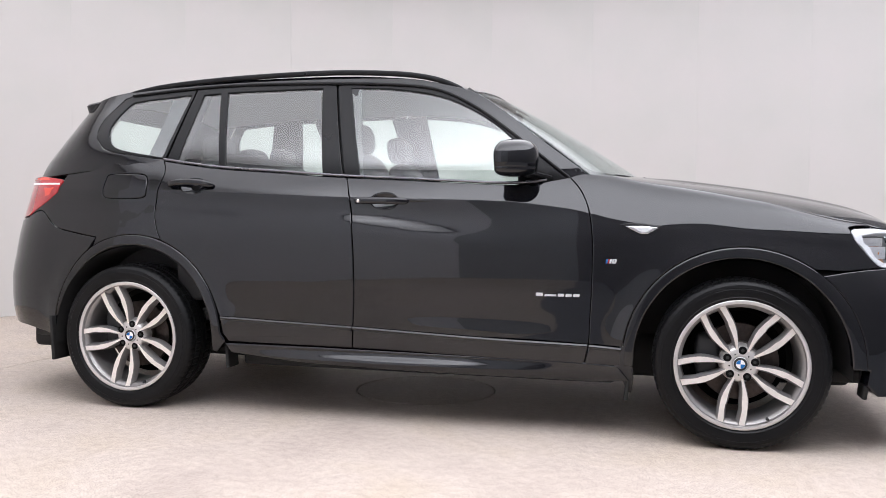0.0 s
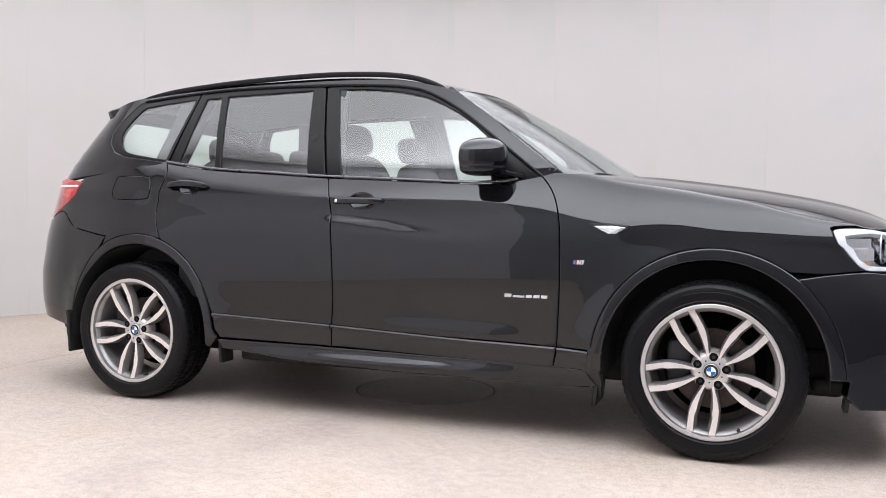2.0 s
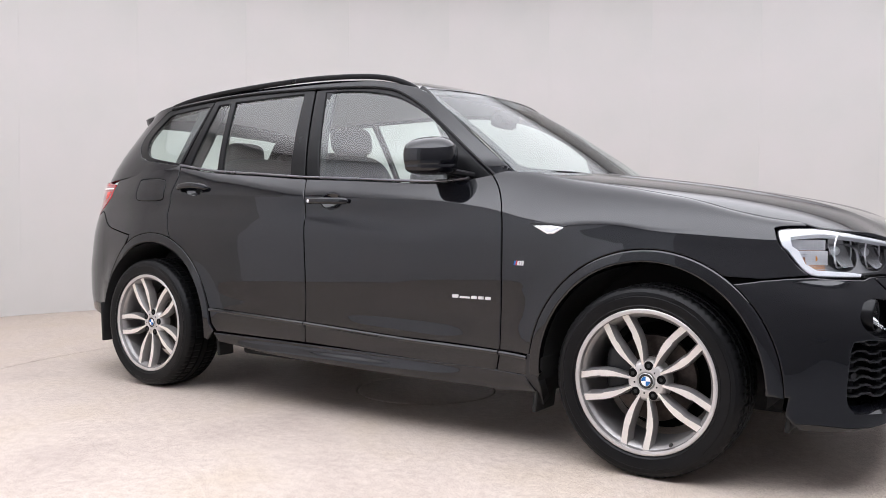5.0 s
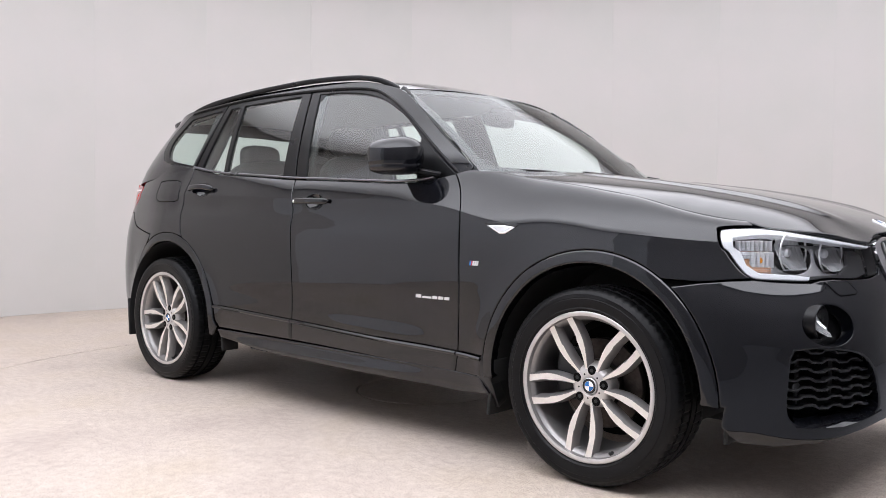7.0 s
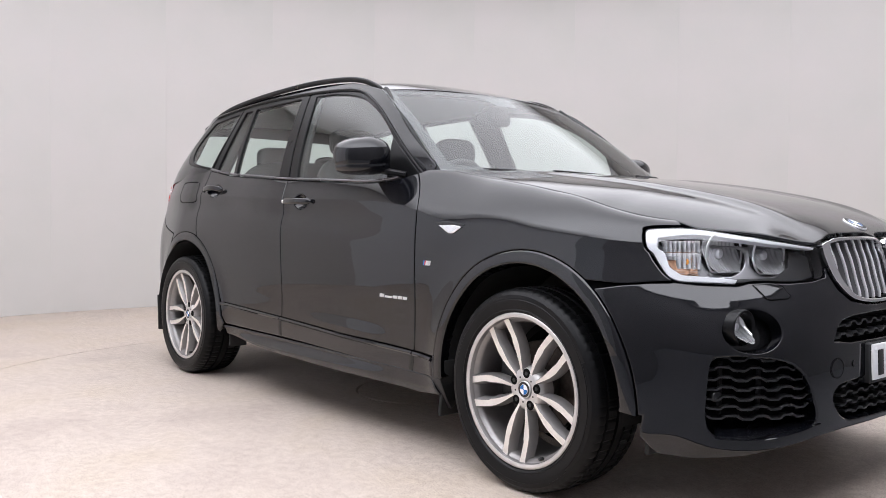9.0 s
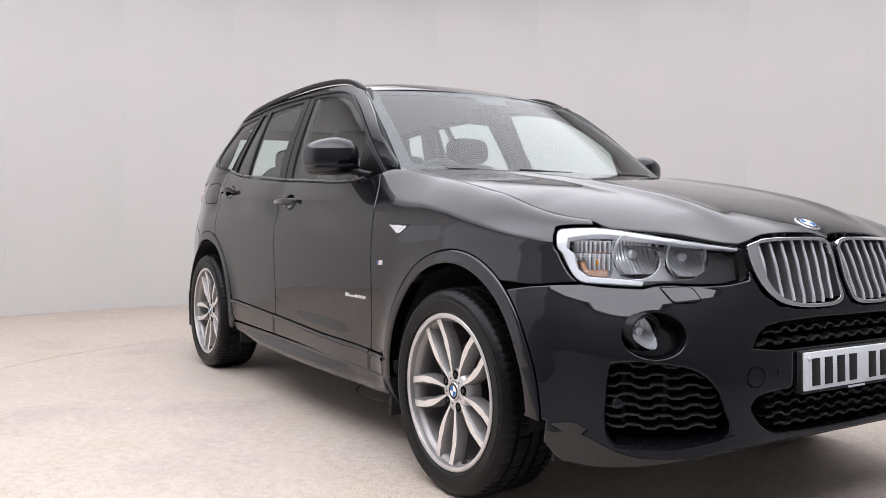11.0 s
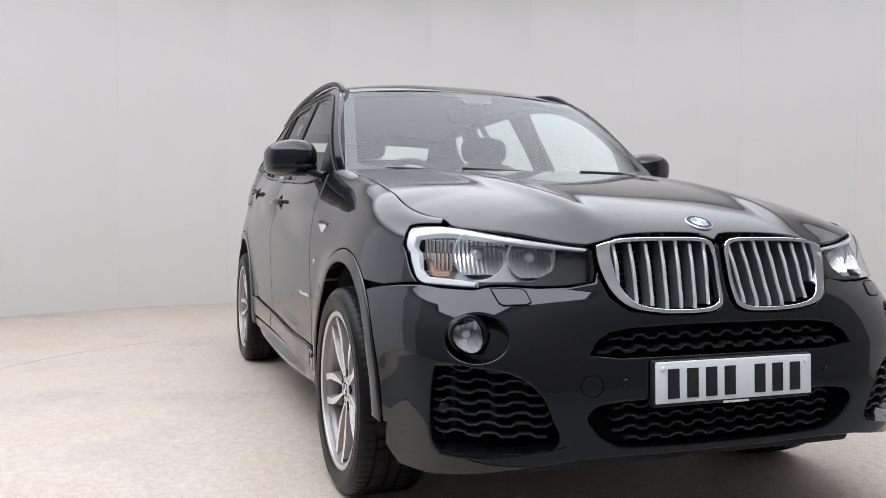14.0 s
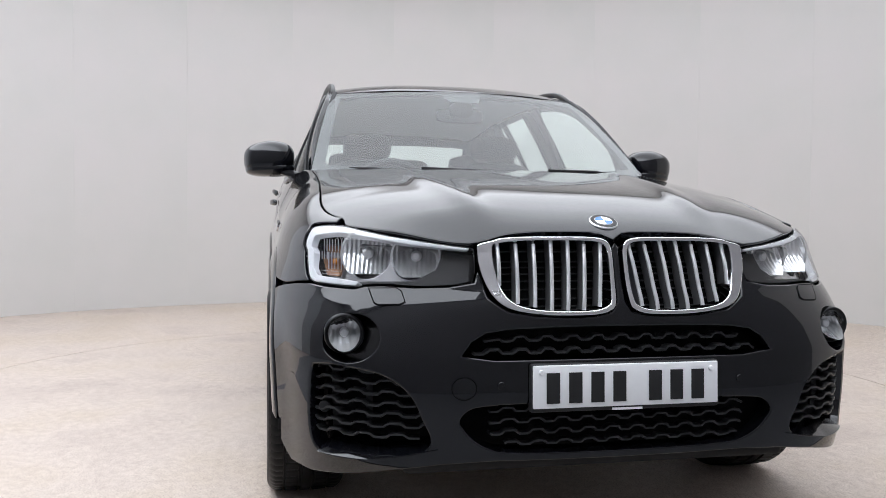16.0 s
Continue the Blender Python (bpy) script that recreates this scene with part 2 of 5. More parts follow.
def smooth_path(pts, n=8):
    """Catmull-Rom through points of any dimension."""
    out = []
    pts = [tuple(p) for p in pts]
    for i in range(len(pts) - 1):
        p0, p1, p2, p3 = pts[max(i - 1, 0)], pts[i], pts[i + 1], pts[min(i + 2, len(pts) - 1)]
        for j in range(n):
            t = j / n
            out.append(tuple(0.5 * (2 * b + (c - a) * t + (2 * a - 5 * b + 4 * c - d) * t * t + (3 * b - a - 3 * c + d) * t ** 3) for a, b, c, d in zip(p0, p1, p2, p3)))
    return out + [pts[-1]]


def smooth_loop(pts, n=3):
    """A rounded closed outline through points."""
    m = len(pts)
    out = []
    for i in range(m):
        p0, p1, p2, p3 = pts[i - 1], pts[i], pts[(i + 1) % m], pts[(i + 2) % m]
        for j in range(n):
            t = j / n
            out.append(tuple(0.5 * (2 * b + (c - a) * t + (2 * a - 5 * b + 4 * c - d) * t * t + (3 * b - a - 3 * c + d) * t ** 3) for a, b, c, d in zip(p0, p1, p2, p3)))
    return out


# ---- body shape ----
def knots(x, pts):
    """Smooth curve through a few (x, value) knots, flat beyond its ends."""
    if x <= pts[0][0]:
        return pts[0][1]
    if x >= pts[-1][0]:
        return pts[-1][1]
    n = len(pts)
    slopes = [(pts[i + 1][1] - pts[i][1]) / (pts[i + 1][0] - pts[i][0]) for i in range(n - 1)]
    for i in range(n - 1):
        (x0, v0), (x1, v1) = pts[i], pts[i + 1]
        if x <= x1:
            tang = []
            for j in (i, i + 1):
                if j == 0 or j == n - 1:
                    tang.append(slopes[0] if j == 0 else slopes[-1])
                else:
                    a, b = slopes[j - 1], slopes[j]
                    tang.append(0.0 if a * b <= 0 else 2 * a * b / (a + b))
            h = x1 - x0
            q = (x - x0) / h
            return ((1 + 2 * q) * (1 - q) ** 2 * v0 + q * (1 - q) ** 2 * h * tang[0]
                    + q * q * (3 - 2 * q) * v1 + q * q * (q - 1) * h * tang[1])


def ramp(x, a, b):
    q = min(1.0, max(0.0, (x - a) / (b - a)))
    return q * q * (3 - 2 * q)


NOSE_X, TAIL_X = 1.30, -1.45
WHEEL_X, WHEEL_Z = 1.405, 0.345
SIDE_PROFILE = ((0.16, 0.80), (0.22, 0.835), (0.28, 0.868), (0.33, 0.880), (0.40, 0.884), (0.52, 0.886), (0.64, 0.892), (0.76, 0.896), (0.84, 0.894), (0.90, 0.886), (0.96, 0.875), (1.00, 0.872), (1.10, 0.872))
NOSE_PROFILE = ((0.16, 2.17), (0.22, 2.215), (0.28, 2.243), (0.34, 2.257), (0.45, 2.265), (0.55, 2.263), (0.65, 2.250), (0.695, 2.2435), (0.75, 2.222), (0.85, 2.19), (0.93, 2.13), (1.0, 2.06))
TAIL_PROFILE = ((0.16, -2.18), (0.25, -2.28), (0.35, -2.36), (0.5, -2.40), (0.62, -2.395), (0.7, -2.37), (0.85, -2.335), (1.0, -2.295), (1.15, -2.22), (1.3, -2.11), (1.55, -1.95))
SHOULDER_Z = ((-2.3, 1.07), (-1.7, 1.06), (-1.25, 1.05), (-0.9, 1.04), (-0.3, 1.02), (0.4, 1.005), (0.7, 0.975), (0.9, 0.93), (1.1, 0.895), (1.5, 0.85), (1.85, 0.83), (2.2, 0.84))
SHOULDER_RISE = ((-2.3, 0.20), (-1.7, 0.20), (-1.25, 0.16), (-0.9, 0.125), (-0.3, 0.10), (0.4, 0.12), (0.7, 0.155), (0.9, 0.185), (1.1, 0.185), (1.5, 0.168), (1.85, 0.10), (2.2, 0.07))
SHOULDER_IN = ((-2.3, 0.078), (-1.7, 0.078), (-1.25, 0.086), (-0.9, 0.075), (-0.3, 0.060), (0.4, 0.070), (0.7, 0.105), (0.9, 0.145), (1.1, 0.16), (1.5, 0.155), (1.85, 0.10), (2.2, 0.05))


def flare(x, z):
    out = 0.0
    for c in (WHEEL_X, -WHEEL_X):
        r = math.hypot(x - c, z - WHEEL_Z)
        out += 0.022 * math.exp(-((r - 0.44) / 0.075) ** 2) * (1 - 0.75 * ramp((z - WHEEL_Z) / max(r, 0.01), 0.35, 0.85))
    return out


def half_width(x, z):
    """Half the body's width along the flank, below the shoulder."""
    w = knots(z, SIDE_PROFILE)
    w += 0.030 * ramp(x, 0.95, 1.5) * (1 - ramp(z, 0.68, 0.88))
    w -= 0.012 * ramp(x, 0.7, 1.6) * ramp(z, 0.7, 0.9)
    w -= 0.03 * ramp(-x, 0.9, 1.9) * ramp(z, 0.75, 1.1)
    # a soft ledge below the door handles and another above the cladding, each dying away
    if -1.45 < x < 0.75:
        line = 0.993 - 0.05 * (x + 1.3) if x < -0.5 else 0.952 - 0.12 * (x + 0.35)
        reach = ramp(x, -1.44, -1.30) * ramp(-x, 0.56, 0.95) if x < -0.5 else ramp(x, -0.46, -0.20) * ramp(-x, -0.70, -0.05)
        w -= 0.012 * reach * (ramp(z, line - 0.06, line + 0.024) - ramp(z, line + 0.03, line + 0.14))
        line = 0.470 - 0.03 * (x - 0.3)
        w += 0.005 * ramp(x, -0.1, 0.35) * ramp(-x, -0.70, -0.45) * (ramp(-z, -line - 0.02, -line + 0.03))
    return w


def plan(s, z):
    """The right-hand outline at height z: s runs from the nose (-1.3) along the flank (0 to 2.75) to the tail (4.05)."""
    if 0 <= s <= NOSE_X - TAIL_X:
        x, y = NOSE_X - s, half_width(NOSE_X - s, z)
    elif s < 0:
        a, b, n = knots(z, NOSE_PROFILE) - NOSE_X, half_width(NOSE_X, z if z > 0.33 else 0.33 - 0.25 * (0.33 - z)), knots(z, ((0.2, 4.3), (0.55, 4.3), (0.63, 4.0), (0.70, 3.45), (0.75, 3.2), (0.88, 3.05)))
        f = math.pi / 2 * (1 + s / 1.3)
        r = (abs(math.cos(f) / a) ** n + abs(math.sin(f) / b) ** n) ** (-1 / n)
        x, y = NOSE_X + r * math.cos(f), r * math.sin(f)
    else:
        a, b, n = TAIL_X - knots(z, TAIL_PROFILE), half_width(TAIL_X, z), 3.4
        f = math.pi / 2 * (1 - (s - NOSE_X + TAIL_X) / 1.3)
        r = (abs(math.cos(f) / a) ** n + abs(math.sin(f) / b) ** n) ** (-1 / n)
        x, y = TAIL_X - r * math.cos(f), r * math.sin(f)
        y *= 1 - 0.05 * ramp(-x, -TAIL_X, 1.9)
    return x, y


def flank(s, v):
    """The lower body. v: 0 at the sill, 1 at the shoulder, 2 where the shoulder has turned in to the belt or the bonnet."""
    x = min(2.2, max(-2.3, NOSE_X - s))
    if s < 0:
        x = NOSE_X + 0.9 * math.sin(math.pi / 2 * -s / 1.3)
    zs = knots(x, SHOULDER_Z)
    if v <= 1:
        z = 0.16 + v * (zs - 0.16)
        px, py = plan(s, z)
    else:
        rise, inn = knots(x, SHOULDER_RISE), knots(x, SHOULDER_IN)
        f = (v - 1) * math.pi / 2 * 0.94
        z = zs + rise * math.sin(f)
        px, py = plan(s, zs)
        k = 0.62 - 0.45 * ramp(x, 0.75, 1.35) + 0.15 * ramp(-x, 1.2, 1.8)
        cut = inn * (k * math.sin(f) + (1 - k) * (1 - math.cos(f)))
        if s < 0:
            q = math.hypot(px - NOSE_X, py)
            px, py = NOSE_X + (px - NOSE_X) * (1 - cut / q), py * (1 - cut / q)
        else:
            py -= cut
    py += math.copysign(flare(px, z) * ramp(abs(py), 0.5, 0.85), py)
    return (px, -py, z)


BONNET_MID = ((0.85, 1.142), (1.0, 1.130), (1.3, 1.097), (1.6, 1.055), (1.85, 1.006), (2.0, 0.962), (2.1, 0.922), (2.17, 0.880), (2.2, 0.855))


def flank_v(s, z):
    """The v of height z at s."""
    x = min(2.2, max(-2.3, NOSE_X - s)) if s >= 0 else NOSE_X + 0.9 * math.sin(math.pi / 2 * -s / 1.3)
    zs, rise = knots(x, SHOULDER_Z), knots(x, SHOULDER_RISE)
    if z <= zs:
        return (z - 0.16) / (zs - 0.16)
    return 1 + math.asin(min(1.0, (z - zs) / rise)) / (math.pi / 2 * 0.94)


WING_TOP = [flank(0.56 - 0.02 * i, 1.97) for i in range(58)]
BONNET_WIDTH = tuple((p[0], -p[1]) for p in WING_TOP[::6] if p[0] < 1.93) + ((2.3, 0.66),)
BONNET_EDGE = tuple((p[0], p[2]) for p in WING_TOP[::6] if p[0] < 1.93) + ((2.0, 0.889), (2.25, 0.811))


def bonnet_z(x, y):
    mid, edge = knots(x, BONNET_MID), knots(x, BONNET_EDGE)
    q = abs(y) / knots(x, BONNET_WIDTH)
    crease = 0.010 * math.exp(-((abs(y) - (0.36 + 0.13 * (1.9 - x))) / 0.045) ** 2) * ramp(x, 0.9, 1.2) * ramp(-x, -2.15, -1.9)
    dip = 0.017 * math.exp(-((abs(y) - 0.44) / 0.13) ** 2) * ramp(x, 1.98, 2.14)
    return mid + (edge - mid) * q ** 3.4 + crease - dip


def bonnet(x, y):
    return (x, y, bonnet_z(x, y))


def cabin_width(x, z):
    q = max(0.0, (z - 1.10) / 0.44)
    w = 0.806 - 0.175 * q ** 1.3
    w -= 0.055 * max(0.0, (x - 0.15) / 0.6) ** 2
    w -= 0.04 * max(0.0, (-0.7 - x) / 1.1) ** 2
    w += 0.045 * ramp(-x, 1.15, 1.5) * (1 - ramp(z, 1.2, 1.55))
    u = min(0.97, max(0.0, (TAIL_X - x) / (TAIL_X - knots(z, TAIL_PROFILE))))
    w *= (1 - u ** 3.4) ** (1 / 3.4)
    return w


def cabin(x, z):
    """The side of the greenhouse."""
    return (x, -cabin_width(x, z), z)


ROOF_MID = ((-2.0, 1.525), (-1.8, 1.565), (-1.4, 1.612), (-0.9, 1.640), (-0.4, 1.645), (0.0, 1.620), (0.2, 1.577), (0.36, 1.530))


def roof(x, y):
    return (x, y, knots(x, ROOF_MID) - 0.05 * (abs(y) / 0.62) ** 2.6)


def windscreen(u, v):
    """u: -1 to 1 across, v: 0 at the cowl to 1 at the roof."""
    bx, bz, by = 1.04 - 0.255 * u * u, 1.105 + 0.02 * u * u, 0.748 * u
    tx, tz, ty = 0.29 - 0.07 * u * u, 1.552 - 0.030 * u * u, 0.628 * u
    bulge = 0.012 * math.sin(math.pi * v)
    return (bx + (tx - bx) * v + bulge * 0.5, by + (ty - by) * v, bz + (tz - bz) * v + bulge)


# ---- panels laid on the body's surfaces ----
def normal_at(fn, u, v):
    e = 2e-4
    a, b = Vector(fn(u + e, v)) - Vector(fn(u - e, v)), Vector(fn(u, v + e)) - Vector(fn(u, v - e))
    n = a.cross(b).normalized()
    p = Vector(fn(u, v))
    ref = p - Vector((min(1.2, max(-1.2, p.x)) * 0.9, 0, 0.75))
    return n if n.dot(ref) > 0 else -n


def inside(p, poly):
    x, y = p
    hit, j = False, len(poly) - 1
    for i in range(len(poly)):
        xi, yi = poly[i]
        xj, yj = poly[j]
        if (yi > y) != (yj > y) and x < (xj - xi) * (y - yi) / (yj - yi) + xi:
            hit = not hit
        j = i
    return hit


def dense(poly, step):
    out = []
    for (a, b), (c, d) in zip(poly, poly[1:] + poly[:1]):
        n = max(1, int(math.hypot((c - a) / step[0], (d - b) / step[1]) + 0.5))
        out += [(a + (c - a) * i / n, b + (d - b) * i / n) for i in range(n)]
    return out


def inset(fn, poly, d):
    """Moves a dense outline inwards by d metres (outwards if d < 0)."""
    area = sum(a[0] * b[1] - b[0] * a[1] for a, b in zip(poly, poly[1:] + poly[:1]))
    sgn = 1 if area > 0 else -1
    out = []
    n = len(poly)
    for i in range(n):
        u, v = poly[i]
        e = 1e-3
        mu = (Vector(fn(u + e, v)) - Vector(fn(u - e, v))).length / (2 * e)
        mv = (Vector(fn(u, v + e)) - Vector(fn(u, v - e))).length / (2 * e)
        mu, mv = max(mu, 0.05), max(mv, 0.05)
        a, b = poly[i - 1], poly[(i + 1) % n]
        e1 = Vector(((u - a[0]) * mu, (v - a[1]) * mv))
        e2 = Vector(((b[0] - u) * mu, (b[1] - v) * mv))
        if e1.length < 1e-9 or e2.length < 1e-9:
            out.append((u, v))
            continue
        e1.normalize(), e2.normalize()
        n1, n2 = Vector((-e1.y, e1.x)) * sgn, Vector((-e2.y, e2.x)) * sgn
        o = (n1 + n2) * (d / max(0.4, 1 + n1.dot(n2)))
        out.append((u + o.x / mu, v + o.y / mv))
    return out


def panel(name, fn, poly, material, parent=None, label="", step=(0.05, 0.05), edge=(0.025, 0.03), holes=(), gap=0.002, lift=0.0, thick=0.02, roll=0.004, drop=0.0025, side=1):
    """A curved plate with rolled edges on the surface fn, inside the outline poly (in the surface's own coordinates)."""
    from mathutils.geometry import delaunay_2d_cdt
    loops = [(dense(list(poly), edge), 1)] + [(dense(list(h), edge), -1) for h in holes]
    outer, second, pts, edges, tag = [], [], [], [], []
    for loop, way in loops:
        r1 = inset(fn, loop, gap * way)
        r2 = inset(fn, loop, (gap + roll) * way)
        outer.append(r1)
        second.append(r2)
        for ring, k in ((r1, 1), (r2, 2)):
            base = len(pts)
            pts += ring
            tag += [(k, len(outer) - 1, i) for i in range(len(ring))]
            edges += [(base + i, base + (i + 1) % len(ring)) for i in range(len(ring))]
    us, vs = [p[0] for p in outer[0]], [p[1] for p in outer[0]]
    u = min(us) + step[0] * 0.5
    while u < max(us):
        v = min(vs) + step[1] * 0.5
        while v < max(vs):
            if inside((u, v), second[0]) and not any(inside((u, v), h) for h in second[1:]):
                pts.append((u, v))
                tag.append((0, 0, 0))
            v += step[1]
        u += step[0]
    res = delaunay_2d_cdt([Vector(p) for p in pts], edges, [], 0, 1e-7)
    flat, tris, orig = res[0], res[2], res[3]
    flip = Vector((1, side, 1))
    verts, norms, where = [], [], {}
    for i, p in enumerate(flat):
        P, N = Vector(fn(p.x, p.y)), normal_at(fn, p.x, p.y)
        k = tag[orig[i][0]] if orig[i] else (0, 0, 0)
        for o in orig[i]:
            where[o] = i
            if tag[o][0] == 1:
                k = tag[o]
        if k[0] == 1:
            q = second[k[1]][k[2]]
            out = P - Vector(fn(*q))
            P = P + N * (lift - drop)
            N = (N + (out.normalized() if out.length > 1e-7 else N) * 0.8).normalized()
        else:
            P = P + N * lift
        verts.append(P * flip)
        norms.append(N * flip)
    faces = []
    for f in tris:
        c = (sum(flat[i].x for i in f) / 3, sum(flat[i].y for i in f) / 3)
        if inside(c, outer[0]) and not any(inside(c, h) for h in outer[1:]):
            a, b, d = (verts[i] for i in f)
            n = (b - a).cross(d - a)
            faces.append(tuple(f) if n.dot(norms[f[0]] + norms[f[1]] + norms[f[2]]) > 0 else tuple(f)[::-1])
    if thick:
        base = 0
        for li, ring in enumerate(outer):
            ids = [where.get(base + i) for i in range(len(ring))]
            base += 2 * len(ring)
            start = len(verts)
            for q, i in zip(ring, ids):
                N = normal_at(fn, *q) * flip
                s2 = second[li][ring.index(q)]
                out = (Vector(fn(*q)) - Vector(fn(*s2))) * flip
                out = out.normalized() if out.length > 1e-7 else N
                P = Vector(fn(*q)) * flip
                verts += [P + N * (lift - drop), P + N * (lift - drop - thick)]
                norms += [out, out]
            m = len(ring)
            for j in range(m):
                a, b = start + 2 * j, start + 2 * ((j + 1) % m)
                f = (a, a + 1, b + 1, b)
                n = (verts[a + 1] - verts[a]).cross(verts[b] - verts[a])
                faces.append(f if n.dot(norms[a]) > 0 else f[::-1])
    return part(name, verts, faces, material, parent, label, norms)


def xz(points):
    """Flank outline from (x, z) pairs along the side."""
    return [(NOSE_X - x, flank_v(NOSE_X - x, z)) for x, z in points]


def sz(points):
    """Flank outline from (s, z) pairs round the nose and tail."""
    return [(s, flank_v(s, z)) for s, z in points]


def sunk(fn, d):
    """The surface fn moved inwards by d metres."""
    def deeper(u, v):
        p = Vector(fn(u, v)) - normal_at(fn, u, v) * d
        return (p.x, p.y, p.z)
    return deeper


def mirrored(points, axis):
    """The outline closed by its mirror image about the given value of its first coordinate."""
    return list(points) + [(2 * axis - a, b) for a, b in reversed(points) if abs(a - axis) > 1e-6]


# ---- the room ----
ROOM_R, ROOM_H, TABLE_R = 5.0, 3.8, 2.62
LIGHT_R = 4.85


def ring_slab(name, r0, r1, z0, z1, material, parent=None, label="", seg=128, bevel=0.003, centre=AXIS):
    prof = [(r0, z1), (r1 - bevel, z1), (r1, z1 - bevel), (r1, z0), (r0, z0)]
    bm = bmesh.new()
    if r0 > 0:
        prof[0:1] = [(r0, z1 - bevel), (r0 + bevel, z1)]
    rows = []
    for j in range(seg):
        a = 2 * math.pi * j / seg
        rows.append([bm.verts.new((r * math.cos(a), r * math.sin(a), z)) for r, z in prof if r > 0])
    n = len(rows[0])
    for j in range(seg):
        a, b = rows[j], rows[(j + 1) % seg]
        for i in range(n if r0 > 0 else n - 1):
            bm.faces.new((a[i], a[(i + 1) % n], b[(i + 1) % n], b[i]))
    if r0 == 0:
        bm.faces.new([r[0] for r in rows])
        bm.faces.new([r[-1] for r in rows][::-1])
    bm.transform(Matrix.Translation(centre))
    return from_bm(name, bm, material, parent, label, 40)


def sector(name, a0, a1, section, material):
    """A curved slab about the room's axis, of the given (r, z) section, from one bearing to another."""
    bm = bmesh.new()
    n = int((a1 - a0) / 2.5)
    rows = []
    for i in range(n + 1):
        a = radians(a0 + (a1 - a0) * i / n)
        rows.append([bm.verts.new((r * math.cos(a), r * math.sin(a), z)) for r, z in section])
    for a, b in zip(rows, rows[1:]):
        for i in range(4):
            bm.faces.new((a[i], a[(i + 1) % 4], b[(i + 1) % 4], b[i]))
    bm.faces.new(rows[0])
    bm.faces.new(rows[-1][::-1])
    bm.transform(Matrix.Translation(AXIS))
    return from_bm(name, bm, material, None, "", 40)


def build_room():
    around = ((TABLE_R + 0.009, -0.2), (TABLE_R + 0.009, -0.001), (ROOM_R + 0.3, -0.001), (ROOM_R + 0.3, -0.2))
    tagged(sector("floor", 45, 276.4, around, FLOOR), "pale speckled resin floor round the turntable", "floor", kind="structure")
    # added dark sector, never in view; keeps bright floor out of the bumper's reflections
    tagged(sector("floor_unseen", -83.6, 45, around, UNSEEN_FLOOR), "unseen dark floor sector, added to darken reflections in the lower body", "floor", kind="structure")
    pit = ring_slab("floor_pit", 0, TABLE_R + 0.1, -0.25, -0.05, DARK)
    tagged(pit, "dark pit under the turntable", "floor", kind="structure")
    tagged(ring_slab("turntable", 0.377, TABLE_R, -0.05, 0.0, FLOOR), "large round turntable with a pale speckled resin top", "turntable", kind="structure")
    tagged(ring_slab("turntable_cover", 0, 0.369, -0.05, -0.0005, FLOOR), "round hub cover in the middle of the turntable", "cover", kind="structure")
    back = new("wall_round")
    back.location = AXIS
    tagged(back, "curved pale grey studio wall of tall panels", "wall", kind="structure")
    # added wall arc, always out of view; darkens and brightens the car's reflections
    front = new("wall_unseen")
    front.location = AXIS
    tagged(front, "unseen wall arc in dark to pale tones, added to shape the car's reflections", "wall", kind="structure")
    bm = bmesh.new()
    seg = 144
    rings = [[bm.verts.new((r * math.cos(2 * math.pi * j / seg), r * math.sin(2 * math.pi * j / seg), z)) for j in range(seg)] for r, z in
             ((ROOM_R + 0.006, -0.01), (ROOM_R + 0.006, ROOM_H), (ROOM_R + 0.15, ROOM_H), (ROOM_R + 0.15, -0.01))]
    for a, b in zip(rings, rings[1:]):
        for j in range(seg):
            k = (j + 1) % seg
            bm.faces.new((a[j], a[k], b[k], b[j]))
    from_bm("wall_core", bm, WALL, back, "", 40)
    count, sub = 28, 6
    span = 2 * math.pi / count
    verts, norms = [], []
    lip = 0.0003 / ROOM_R
    for i in range(sub + 1):
        a = -span / 2 + lip + (span - 2 * lip) * i / sub
        for z in (0.0, ROOM_H):
            verts.append((ROOM_R * math.cos(a), ROOM_R * math.sin(a), z))
            norms.append((-math.cos(a), -math.sin(a), 0))
    faces = [(2 * i, 2 * i + 1, 2 * i + 3, 2 * i + 2) for i in range(sub)]
    base = len(verts)
    for a, sg in ((-span / 2 + lip, -1), (span / 2 - lip, 1)):
        for r in (ROOM_R, ROOM_R + 0.006):
            for z in (0.0, ROOM_H):
                verts.append((r * math.cos(a), r * math.sin(a), z))
                norms.append((-sg * math.sin(a), sg * math.cos(a), 0))
    faces += [(base, base + 1, base + 3, base + 2), (base + 4, base + 6, base + 7, base + 5)]
    first = part("wall_panel", verts, faces, WALL, back, "", norms)
    first.rotation_euler = (0, 0, span * 4)
    black, mild, slate = first.data.copy(), first.data.copy(), first.data.copy()
    black.materials[0], mild.materials[0], slate.materials[0] = UNSEEN_DARK, UNSEEN_PALE, UNSEEN_MID
    for i in range(5, count + 4):
        pale = i <= 17
        o = new("wall_panel" if pale else "unseen_wall_panel", first.data if pale else mild if i <= 20 else slate if i == 21 else black)
        o.parent = back if pale else front
        o.rotation_euler = (0, 0, span * i)
    tagged(ring_slab("ceiling", 0, ROOM_R + 0.15, ROOM_H, ROOM_H + 0.2, CEILING), "dark grey ceiling above the light panel", "ceiling", kind="structure")
    lamp = ring_slab("ceiling_light", 0, LIGHT_R, -0.05, -0.004, GLOW, seg=96, centre=(0, 0, 0))
    lamp.location = AXIS + Vector((0, 0, ROOM_H))
    tagged(lamp, "large round soft-edged white light panel under the ceiling", "light")


build_room()


# ---- the car ----
car = new("car")
tagged(car, "glossy black mid-size SUV parked on the turntable", "car")


